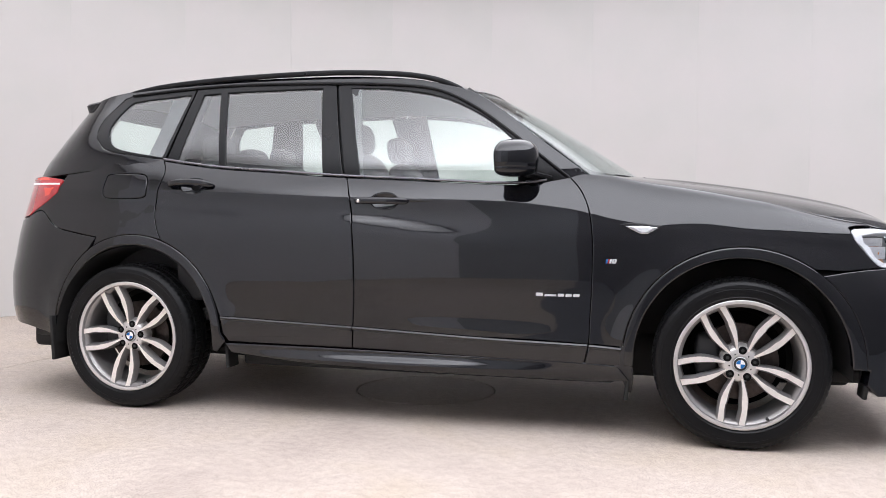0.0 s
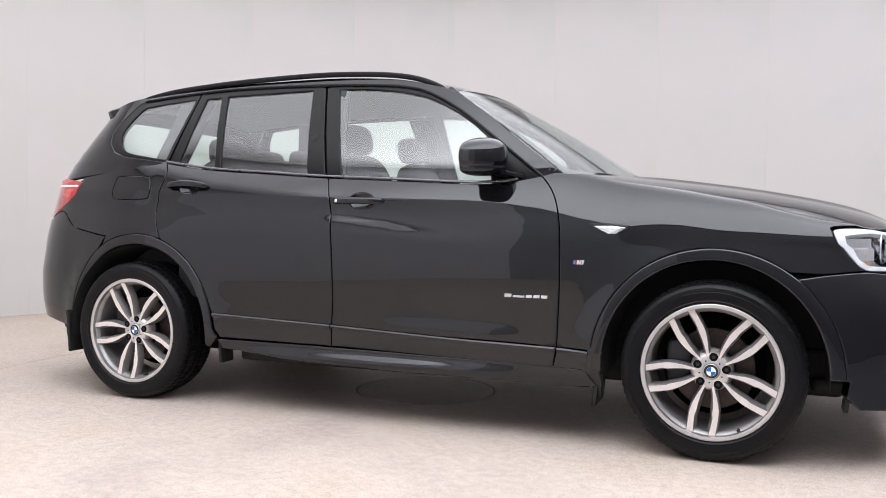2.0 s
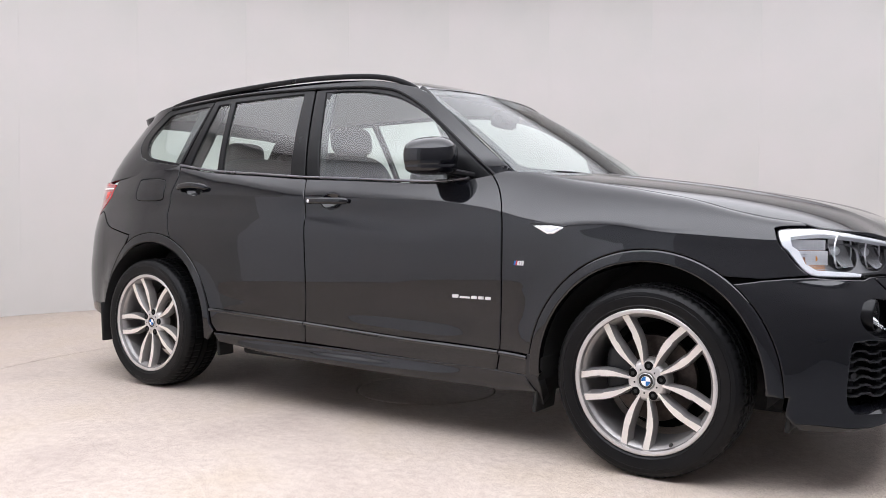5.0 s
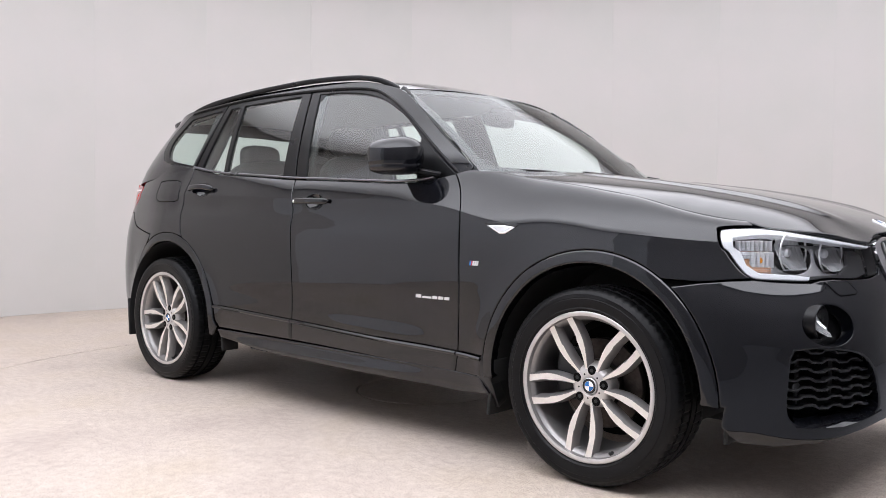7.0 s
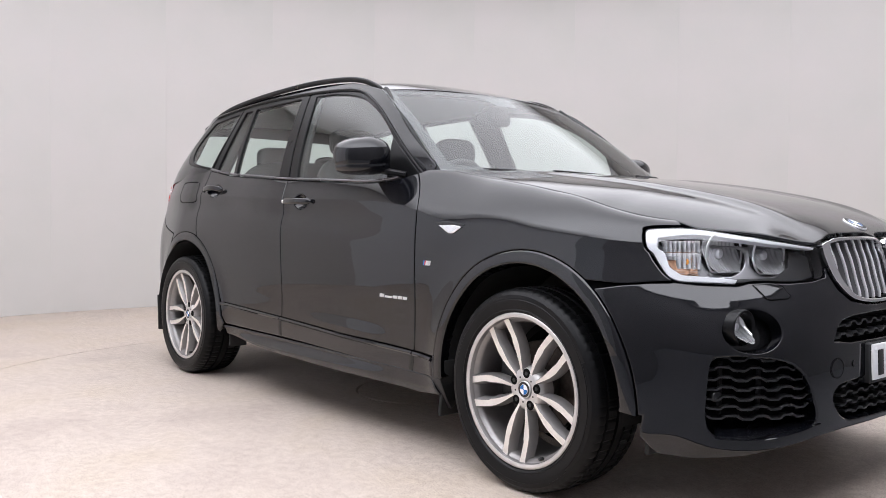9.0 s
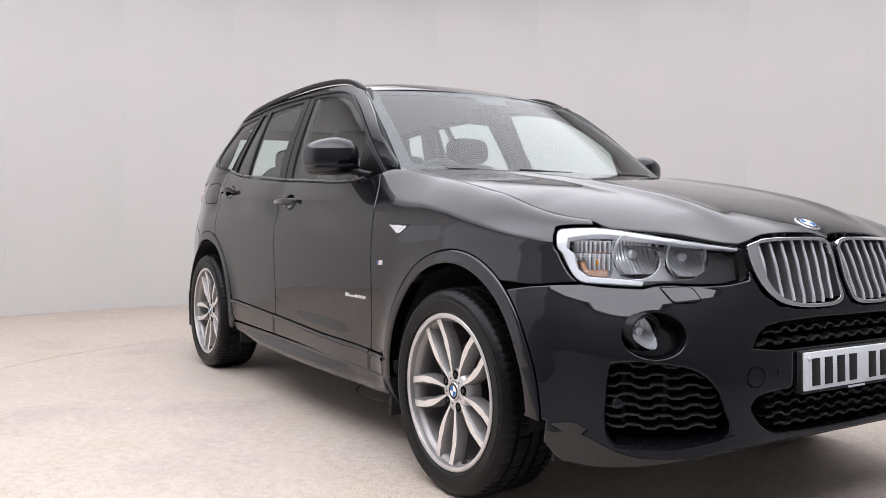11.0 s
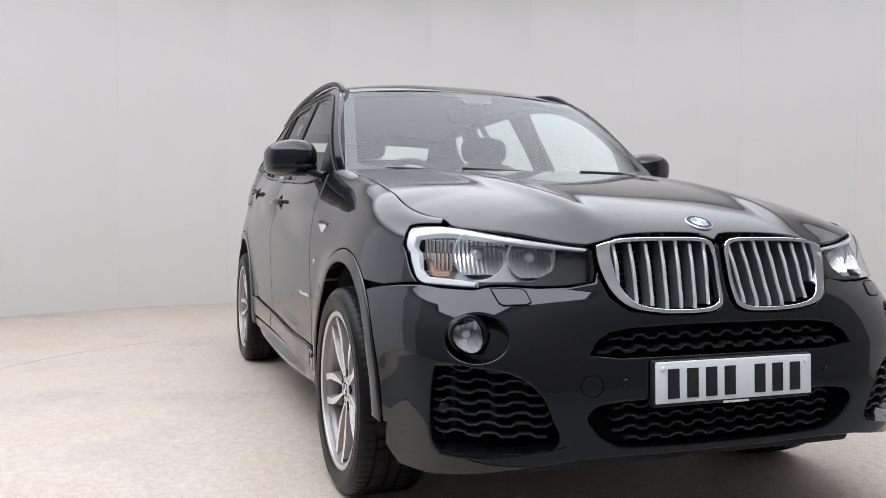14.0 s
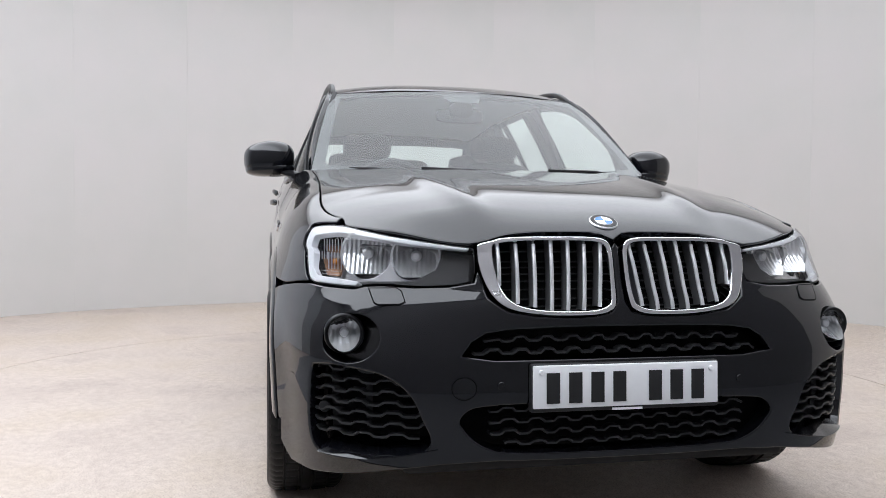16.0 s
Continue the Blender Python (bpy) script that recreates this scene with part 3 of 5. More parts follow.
def arc(cx, cz, r, a0, a1, n=24, stretch=1.0):
    return [(cx + r * stretch * math.cos(radians(a0 + (a1 - a0) * i / n)), cz + r * math.sin(radians(a0 + (a1 - a0) * i / n))) for i in range(n + 1)]


# outlines, as (x, z) along the flank; the wheel arches are slightly wide ellipses
ARCH_IN, ARCH_OUT = 0.432, 0.479
FRONT_ARCH_OUT = arc(1.405, 0.345, ARCH_OUT, 184, 0, 40, 0.985)
FRONT_ARCH_IN = arc(1.400, 0.345, ARCH_IN, 184, 0, 40, 0.97)
REAR_ARCH_OUT = arc(-1.375, 0.350, 0.488, 180, 4, 40, 0.96)
REAR_ARCH_IN = arc(-1.375, 0.345, 0.442, 183, -6, 40, 0.96)

DOOR_GAP = smooth_path([(0.700, 1.112), (0.745, 1.062), (0.778, 0.997), (0.796, 0.926), (0.805, 0.831), (0.805, 0.665), (0.799, 0.521), (0.794, 0.403), (0.776, 0.312)], 4)
MID_GAP = smooth_path([(-0.262, 0.336), (-0.258, 0.437), (-0.252, 0.586), (-0.256, 0.789), (-0.276, 0.968), (-0.299, 1.070), (-0.313, 1.114)], 4)
FRONT_BELT = smooth_path([(-0.313, 1.114), (-0.072, 1.103), (0.19, 1.090), (0.417, 1.080), (0.564, 1.088), (0.700, 1.112)], 4)
REAR_BELT = smooth_path([(-1.270, 1.200), (-1.150, 1.182), (-0.95, 1.158), (-0.641, 1.137), (-0.441, 1.122), (-0.313, 1.114)], 4)
REAR_GAP = smooth_path([(-1.224, 0.817), (-1.248, 0.867), (-1.270, 0.948), (-1.266, 1.043), (-1.247, 1.139), (-1.270, 1.200)], 4)
BELOW_ARCH = [p for p in REAR_ARCH_OUT if p[0] > -1.225]


FRONT_CUP, REAR_CUP = (-0.118, 1.004), (-1.075, 1.072)


def cup_outline(xc, zc, k=1.0):
    return xz([(xc + 0.064 * k * math.cos(2 * math.pi * i / 32), zc + 0.036 * k * math.sin(2 * math.pi * i / 32)) for i in range(32)])


def edge_line(owner, line, side):
    """The shiny upper edge of the lower cladding."""
    pts = [Vector(flank(*xz([p])[0])) + Vector((0, -0.010, -0.004)) for p in smooth_path(line, 6)]
    sweep("cladding_edge", [Vector((p.x, p.y * side, p.z)) for p in pts], PAINT, owner, "", width=0.014, height=0.018, seg=8, power=1.0, angle=15)


def doors(side):
    front = panel("front_door", flank, xz(FRONT_BELT[:-1] + DOOR_GAP[:-6] + [(0.794, 0.398), (0.3, 0.411), (-0.259, 0.434)] + MID_GAP[5:-1]), PAINT, car, "black front door", step=(0.03, 0.022), side=side, holes=[cup_outline(*FRONT_CUP)])
    rear = panel("rear_door", flank, xz(REAR_BELT[:-1] + MID_GAP[::-1][:-5] + [(-0.259, 0.434), (-0.6, 0.446), (-0.912, 0.457)] + [p for p in BELOW_ARCH[::-1] if p[1] > 0.46] + REAR_GAP[:-1]), PAINT, car, "black rear door", step=(0.03, 0.022), side=side, holes=[cup_outline(*REAR_CUP)])
    lift = 0.009
    panel("lower_cladding", flank, xz([(-0.259, 0.434), (0.3, 0.411), (0.794, 0.398), (0.776, 0.312), (0.454, 0.318), (-0.056, 0.332), (-0.262, 0.336)]), PAINT, front, "gloss black lower cladding", lift=lift, roll=0.013, drop=0.012, side=side)
    panel("lower_cladding", flank, xz([(-0.915, 0.457), (-0.6, 0.446), (-0.259, 0.434), (-0.262, 0.336), (-0.6, 0.338), (-0.87, 0.341), (-0.90, 0.38)]), PAINT, rear, "gloss black lower cladding", lift=lift, roll=0.013, drop=0.012, side=side)
    for owner, line in ((front, [(-0.256, 0.434), (0.3, 0.411), (0.790, 0.398)]), (rear, [(-0.905, 0.457), (-0.6, 0.446), (-0.262, 0.434)])):
        edge_line(owner, line, side)
    # belt trim
    for owner, line in ((front, FRONT_BELT[:-3]), (rear, REAR_BELT)):
        pts = [Vector(flank(*xz([p])[0])) + Vector((0, 0.004, 0.006)) for p in line]
        sweep("belt_trim", [Vector((p.x, p.y * side, p.z)) for p in pts], DARK_CHROME, owner, "satin black belt trim", width=0.024, height=0.013, seg=12)
    return front, rear


def wing(side):
    top = [(s, 1.97) for s in [0.545 - 0.03 * i for i in range(38)]]
    lamp = smooth_path(sz([(-0.575, 0.914), (-0.522, 0.913), (-0.480, 0.906), (-0.476, 0.890), (-0.477, 0.866), (-0.487, 0.836), (-0.521, 0.78), (-0.551, 0.748)]), 4)
    seam = sz([(-0.497, 0.742), (-0.429, 0.733)])
    upper = to_flank([p for p in FRONT_ARCH_OUT if not (p[0] > 1.405 and p[1] < 0.724)])
    w = panel("front_wing", flank, top + lamp + seam + [p for p in upper if p[1] > flank_v(p[0], 0.40)][::-1] + xz([(0.936, 0.396), (0.794, 0.400)]) + xz(DOOR_GAP[::-1][6:]), PAINT, car, "black front wing", step=(0.024, 0.026), side=side)
    panel("lower_cladding", flank, xz([(0.794, 0.398), (0.934, 0.392), (0.934, 0.312), (0.776, 0.312)]), PAINT, w, "gloss black lower cladding", lift=0.009, roll=0.013, drop=0.012, side=side)
    edge_line(w, [(0.798, 0.397), (0.86, 0.394), (0.930, 0.391)], side)
    return w


def to_flank(points):
    out = []
    for x, z in points:
        if TAIL_X <= x <= NOSE_X:
            out.append((NOSE_X - x, flank_v(NOSE_X - x, z)))
            continue
        lo, hi = (-0.75, 0.0) if x > NOSE_X else (2.75, 3.5)
        for _ in range(30):
            mid = (lo + hi) / 2
            if flank(mid, flank_v(mid, z))[0] > x:
                lo = mid
            else:
                hi = mid
        out.append((lo, flank_v(lo, z)))
    return out


def arch_trims(side):
    front = to_flank(FRONT_ARCH_OUT) + to_flank([(1.880, 0.345)]) + to_flank([(1.822, 0.345)]) + to_flank(FRONT_ARCH_IN[::-1])
    panel("wheel_arch_trim", flank, front, PAINT, car, "gloss black wheel-arch moulding", step=(0.03, 0.03), lift=0.004, thick=0.05, roll=0.008, drop=0.006, side=side)
    rear = to_flank(REAR_ARCH_OUT) + to_flank([(-0.885, 0.345), (-0.93, 0.29)]) + to_flank(REAR_ARCH_IN[::-1])
    panel("wheel_arch_trim", flank, rear, PAINT, car, "gloss black wheel-arch moulding", step=(0.03, 0.03), lift=0.004, thick=0.05, roll=0.008, drop=0.006, side=side)


def sill_bulge(s, v):
    """The sill swells outwards below the doors, most of all midway."""
    x, y, z = flank(s, v)
    q = max(0.0, 1 - ((x + 0.05) / 0.70) ** 2)
    out = 0.004 + 0.024 * q * ramp(-z, -0.318, -0.272) + 0.012 * ramp(-z, -0.33, -0.26)
    return (x, y - out, z)


def sill(side):
    body = xz([(-0.89, 0.335), (-0.4, 0.334), (0.3, 0.328), (0.92, 0.318), (0.965, 0.25), (0.8, 0.232), (0.0, 0.245), (-0.5, 0.258), (-0.86, 0.29)])
    panel("sill_end", sunk(flank, -0.003), xz([(0.925, 0.402), (0.965, 0.402), (0.972, 0.34), (0.985, 0.27), (0.975, 0.195), (0.958, 0.195), (0.935, 0.25), (0.90, 0.26), (0.90, 0.33)]), SATIN, car, "black end of the sill with flap", step=(0.02, 0.02), thick=0.05, roll=0.005, drop=0.004, side=side)
    panel("sill", sill_bulge, body, PAINT, car, "gloss black side sill", step=(0.022, 0.008), edge=(0.02, 0.01), thick=0.06, roll=0.006, drop=0.005, side=side)


def quarter(side):
    top = [(NOSE_X - x, 1.97) for x in (-1.285, -1.40, -1.5, -1.6, -1.7)]
    lampline = [(3.02, flank_v(3.02, 1.25)), (3.10, flank_v(3.10, 1.125)), (3.115, flank_v(3.115, 1.095)), (3.14, flank_v(3.14, 1.045)), (3.20, flank_v(3.2, 1.0))]
    low = smooth_path(sz([(3.31, 0.929), (3.22, 0.952), (3.115, 0.874), (2.989, 0.843), (2.872, 0.824)]), 4)
    poly = xz(REAR_GAP) + top + lampline + low + to_flank([p for p in REAR_ARCH_OUT if -1.60 < p[0] < -1.226])
    fuel = sz(smooth_loop([(2.838, 1.130), (2.75, 1.134), (2.664, 1.130), (2.634, 1.108), (2.629, 1.04), (2.652, 1.015), (2.75, 1.011), (2.836, 1.014), (2.864, 1.036), (2.855, 1.108)], 3))
    q = panel("rear_quarter", flank, poly, PAINT, car, "black rear quarter panel", step=(0.03, 0.03), holes=[fuel] if side == 1 else (), side=side)
    if side == 1:
        panel("fuel_flap", flank, fuel, PAINT, q, "black fuel filler flap", step=(0.04, 0.06))
    # the pillar above, on the greenhouse's side
    pil = [(-1.62, 1.262), (-1.55, 1.240), (-1.35, 1.215), (-1.27, 1.202), (-1.275, 1.16), (-1.5, 1.16), (-1.75, 1.14), (-2.055, 1.115), (-2.04, 1.24), (-1.98, 1.34), (-1.90, 1.44), (-1.80, 1.535), (-1.70, 1.556), (-1.55, 1.575), (-1.2, 1.60), (-1.19, 1.575), (-1.55, 1.546), (-1.60, 1.53), (-1.685, 1.43), (-1.70, 1.375), (-1.685, 1.32)]
    panel("rear_pillar", cabin, pil, PAINT, q, "black rear pillar", step=(0.06, 0.06), side=side)
    # tail lamp
    lamp = sz([(3.115, 1.098), (3.14, 1.042), (3.21, 0.99), (3.32, 0.925), (3.50, 0.90), (3.62, 0.93), (3.60, 1.06), (3.45, 1.125), (3.26, 1.132), (3.125, 1.113)])
    t = panel("tail_lamp", flank, lamp, RED, car, "red wraparound tail lamp", step=(0.05, 0.06), gap=0.003, side=side)
    panel("light_bar", flank, sz([(3.13, 1.093), (3.13, 1.081), (3.40, 1.083), (3.58, 1.083), (3.58, 1.096), (3.40, 1.097)]), WHITE, t, "clear light bar", lift=0.002, thick=0.004, roll=0.001, drop=0.001, side=side)
    panel("reflector", flank, sz([(3.16, 1.07), (3.24, 1.07), (3.22, 1.02), (3.19, 1.03)]), RED_BRIGHT, t, "bright red reflector", lift=0.0015, thick=0.003, roll=0.001, drop=0.001, side=side)
    panel("reflector", flank, sz([(3.22, 1.125), (3.40, 1.122), (3.40, 1.108), (3.20, 1.106)]), RED_BRIGHT, t, "bright red reflector", lift=0.0015, thick=0.003, roll=0.001, drop=0.001, side=side)
    return q


def tail():
    """Rear bumper and tailgate."""
    for side in (1, -1):
        low = to_flank([p for p in REAR_ARCH_OUT if p[0] <= -1.60])[::-1]
        poly = low + to_flank([(-1.845, 0.31)]) + sz([(3.14, 0.335), (3.3, 0.36), (4.05, 0.38), (4.05, 0.82), (3.62, 0.86), (3.50, 0.895), (3.32, 0.915)]) + smooth_path(sz([(3.31, 0.9265), (3.22, 0.9495), (3.115, 0.8715), (2.989, 0.8405), (2.872, 0.8215)]), 4)
        panel("rear_bumper", flank, poly, PAINT, car, "black rear bumper", step=(0.06, 0.06), side=side)
        gate = sz([(3.60, 0.90), (4.05, 0.86), (4.05, 1.18), (3.70, 1.175), (3.64, 1.136), (3.63, 1.10), (3.615, 1.065)])
        panel("tailgate", flank, gate, PAINT, car, "black tailgate", step=(0.06, 0.06), side=side)

    def back(u, v):
        z = 1.17 + 0.365 * v
        return (-2.06 + 0.26 * v - 0.03 * math.sin(math.pi * v) + 0.10 * u * u, u * (0.69 - 0.12 * v), z)
    panel("rear_window", back, [(-1, 0), (1, 0), (1, 1), (-1, 1)], SIDE_GLASS, car, "tinted rear window", step=(0.2, 0.2), edge=(0.1, 0.1), thick=0.006)
    panel("roof_spoiler", roof, [(-1.74, -0.570), (-1.875, -0.555), (-1.935, -0.3), (-1.95, 0), (-1.935, 0.3), (-1.875, 0.555), (-1.74, 0.570)], PAINT, car, "black roof spoiler", step=(0.06, 0.08), thick=0.055, roll=0.01, drop=0.008)


# greenhouse outlines, (x, z)
FRONT_GLASS = smooth_path([(-0.360, 1.549), (-0.197, 1.543), (-0.026, 1.521), (0.114, 1.486), (0.254, 1.421), (0.364, 1.350), (0.446, 1.280)], 4)
FRAME_TOP = smooth_path([(-1.556, 1.546), (-1.194, 1.573), (-0.881, 1.583), (-0.441, 1.576), (-0.145, 1.561), (0.025, 1.540), (0.138, 1.504), (0.279, 1.427), (0.417, 1.328), (0.548, 1.226), (0.695, 1.110)], 4)
ROOF_LINE = smooth_path([(-1.20, 1.600), (-0.887, 1.613), (-0.439, 1.616), (-0.15, 1.600), (0.02, 1.577), (0.189, 1.535)], 4)
SCREEN_SIDE = [(0.216, 1.527), (0.285, 1.494), (0.41, 1.408), (0.544, 1.301), (0.672, 1.206), (0.750, 1.148)]


def greenhouse(side, front, rear):
    low = lambda line, x0, x1: [(x, z - 0.012) for x, z in line if x0 < x < x1]
    # window frames (black) with the panes let in
    fw = FRONT_GLASS + [(0.475, 1.075)] + low(FRONT_BELT, -0.235, 0.46)[::-1] + [(-0.247, 1.100)]
    frame_f = [p for p in FRAME_TOP if -0.425 < p[0]] + low(FRONT_BELT, -0.3, 0.69)[::-1] + [(-0.325, 1.10), (-0.433, 1.566)]
    panel("window_frame", cabin, frame_f, TRIM, front, "gloss black window frame", holes=[fw], step=(0.06, 0.06), side=side, gap=0.0015)
    panel("window", sunk(cabin, 0.008), fw, SIDE_GLASS, front, "clear side window", step=(0.06, 0.05), thick=0.004, gap=-0.004, roll=0.002, drop=0.0, side=side)
    rw = [(-1.010, 1.545), (-0.511, 1.553), (-0.436, 1.10)] + low(REAR_BELT, -0.93, -0.44)[::-1] + [(-0.934, 1.145)]
    sw = [(-1.142, 1.537), (-1.052, 1.541), (-0.972, 1.150), (-1.08, 1.16), (-1.205, 1.185)]
    frame_r = [(-1.186, 1.5735)] + [p for p in FRAME_TOP if -1.180 < p[0] < -0.445] + [(-0.441, 1.568), (-0.333, 1.10)] + low(REAR_BELT, -1.25, -0.34)[::-1] + [(-1.262, 1.187)]
    panel("window_frame", cabin, frame_r, TRIM, rear, "gloss black window frame", holes=[rw, sw], step=(0.06, 0.06), side=side, gap=0.0015)
    for w in (rw, sw):
        panel("window", sunk(cabin, 0.008), w, SIDE_GLASS, rear, "clear side window", step=(0.06, 0.05), thick=0.004, gap=-0.004, roll=0.002, drop=0.0, side=side)
    qw = smooth_path([(-1.535, 1.508), (-1.42, 1.520), (-1.215, 1.537)], 3) + [(-1.285, 1.218)] + smooth_path([(-1.356, 1.229), (-1.52, 1.258), (-1.585, 1.295), (-1.616, 1.340), (-1.622, 1.380), (-1.600, 1.435), (-1.555, 1.495)], 3)
    frame_q = [p for p in FRAME_TOP if p[0] < -1.20] + [(-1.191, 1.573)] + [(-1.268, 1.206), (-1.35, 1.215), (-1.55, 1.240), (-1.62, 1.262), (-1.685, 1.32), (-1.70, 1.375), (-1.685, 1.43), (-1.60, 1.53)]
    q = panel("quarter_frame", cabin, frame_q, TRIM, car, "gloss black quarter-window frame", holes=[qw], step=(0.06, 0.06), side=side, gap=0.0015)
    panel("window", sunk(cabin, 0.006), qw, SIDE_GLASS, q, "clear quarter window", step=(0.06, 0.05), thick=0.004, gap=-0.004, roll=0.002, drop=0.0, side=side)
    # painted roof side and windscreen pillar
    poly = ROOF_LINE + SCREEN_SIDE + [(0.745, 1.12), (0.702, 1.112)] + [p for p in FRAME_TOP if p[0] > -1.2][::-1]
    panel("roof_side", cabin, poly, PAINT, car, "black roof side and windscreen pillar", step=(0.06, 0.025), edge=(0.03, 0.02), side=side)
    panel("pillar_foot", sunk(cabin, 0.006), [(0.62, 1.13), (0.68, 1.19), (0.755, 1.145), (0.84, 1.09), (0.80, 1.05), (0.70, 1.085)], PAINT, car, "black foot of the windscreen pillar", step=(0.05, 0.05), side=side)
    panel("centre_pillar", sunk(cabin, 0.024), [(-0.53, 1.56), (-0.36, 1.56), (-0.25, 1.09), (-0.43, 1.09)], TRIM, car, "black centre pillar", step=(0.06, 0.06), thick=0.02, side=side)
    # raised window surround line
    line = [Vector(cabin(*p)) + Vector((0, -0.004, 0)) for p in FRAME_TOP]
    sweep("frame_trim", [Vector((p.x, p.y * side, p.z)) for p in line], TRIM, car, "gloss black window surround", width=0.014, height=0.012, up=(0, 1, 0))


def roof_parts():
    edge = [(x, -cabin_width(x, z) + 0.002) for x, z in ROOF_LINE]
    edge = [(-1.74, -0.572), (-1.5, -0.583)] + edge
    head = [(0.214, -0.628), (0.250, -0.50), (0.272, -0.40), (0.298, -0.2), (0.308, 0.0)]
    half = edge + head
    poly = half + [(x, -y) for x, y in half[::-1][1:]]
    panel("roof", roof, poly, PAINT, car, "black steel roof", step=(0.08, 0.06), thick=0.03)
    for side in (1, -1):
        pts = smooth_path([(-1.60, -0.578, 1.553), (-1.54, -0.582, 1.572), (-1.353, -0.588, 1.600), (-1.037, -0.594, 1.622), (-0.731, -0.597, 1.633), (-0.436, -0.598, 1.636), (-0.15, -0.60, 1.622), (0.017, -0.602, 1.598), (0.127, -0.605, 1.562), (0.19, -0.608, 1.528)], 5)
        pts = [(x, y * side, z - 0.006) for x, y, z in pts]
        sweep("roof_rail", pts, TRIM, car, "gloss black roof rail", width=0.025, height=0.026, taper=0.04, seg=14, power=3.0)
    bm = bmesh.new()
    prof = [(-0.10, 0.0, 0.020), (-0.06, 0.0, 0.022), (0.0, 0.0, 0.018), (0.05, 0.0, 0.008)]
    rows = []
    for (x, _, w), h in zip(prof, (0.045, 0.040, 0.022, 0.004)):
        rows.append([bm.verts.new((x, -w, 0)), bm.verts.new((x, -w * 0.35, h)), bm.verts.new((x, w * 0.35, h)), bm.verts.new((x, w, 0))])
    for a, b in zip(rows, rows[1:]):
        for i in range(3):
            bm.faces.new((a[i], a[i + 1], b[i + 1], b[i]))
    bm.faces.new(rows[0])
    bm.faces.new(rows[-1])
    bm.transform(Matrix.Translation((-1.30, 0, 1.617)))
    from_bm("aerial_fin", bm, PAINT, car, "black shark-fin aerial", 50)


def screen():
    border = [(-1, 0.0), (1, 0.0), (1, 1), (-1, 1)]
    hole = smooth_path([(-0.90, 0.07), (0.0, 0.055), (0.90, 0.07)], 3)[:-1] + smooth_path([(0.93, 0.10), (0.925, 0.5), (0.915, 0.90), (0.89, 0.94)], 3) + [(0.3, 0.955), (0.16, 0.945), (0.11, 0.84), (-0.11, 0.84), (-0.16, 0.945), (-0.3, 0.955)] + smooth_path([(-0.89, 0.94), (-0.915, 0.90), (-0.925, 0.5), (-0.93, 0.10)], 3)
    panel("windscreen", windscreen, border, SCREEN_GLASS, car, "clear laminated windscreen", step=(0.1, 0.1), edge=(0.06, 0.08), thick=0.005)
    panel("screen_band", sunk(windscreen, 0.007), border, INK, car, "black printed border of the windscreen", step=(0.1, 0.1), edge=(0.04, 0.04), holes=[hole], thick=0.002, gap=0.004, roll=0.001, drop=0)
    p = Vector(windscreen(0, 0.90))
    pillow("sensor_box", p + Vector((-0.05, 0, -0.055)), (0.06, 0.055, 0.035), PLASTIC, car, "black sensor housing behind the windscreen", 4)
    # wipers
    for pts in ([(0.05, -0.02), (-0.35, -0.005), (-0.80, 0.01)], [(0.75, -0.01), (0.35, 0.0), (-0.05, 0.01)]):
        path = [Vector(windscreen(u, v)) + Vector((0.012, 0, 0.010)) for u, v in smooth_path(pts, 6)]
        w = sweep("wiper", path, SATIN, car, "black windscreen wiper", width=0.012, height=0.012, taper=0.2)
        a = Vector(windscreen(pts[0][0], 0.0)) + Vector((0.02, 0, 0.005))
        sweep("wiper_arm", [a, path[3] + Vector((0.006, 0, 0.012)), path[7] + Vector((0.004, 0, 0.012))], SATIN, w, "", width=0.012, height=0.010)
    panel("cowl", lambda u, v: (0.80 + 0.26 * v - 0.24 * u * u * (1 - 0.2 * v) + 0.06, u * 0.74, 1.085 + 0.012 * u * u), [(-1, 0), (1, 0), (1, 1.0), (-1, 1.0)], PLASTIC, car, "black plastic scuttle below the windscreen", step=(0.2, 0.3), edge=(0.1, 0.2))


def bonnet_panel():
    side = [(p[0], p[1]) for p in WING_TOP if 0.80 < p[0] < 1.88]
    nose = smooth_path([(1.900, -0.712), (1.935, -0.711), (1.972, -0.694), (2.045, -0.634), (2.104, -0.554), (2.140, -0.479), (2.164, -0.403)], 3)
    front = smooth_path([(2.160, -0.345), (2.152, -0.30), (2.150, -0.24), (2.151, -0.06), (2.165, -0.02), (2.180, 0.0)], 3)
    half = side + nose + front
    back = [(0.86, -0.70), (0.97, -0.45), (1.03, -0.2), (1.045, 0.0)]
    poly = half + [(x, -y) for x, y in half[::-1][1:]] + [(x, -y) for x, y in back][:-1] + back[::-1]
    h = panel("bonnet", bonnet, poly, PAINT, car, "black bonnet with raised creases", step=(0.022, 0.022), edge=(0.02, 0.02), thick=0.02, roll=0.0035, drop=0.003)
    p, n = Vector(bonnet(2.105, 0.0)), normal_at(bonnet, 2.105, 0.0)
    roundel(p, n, 0.041, h)


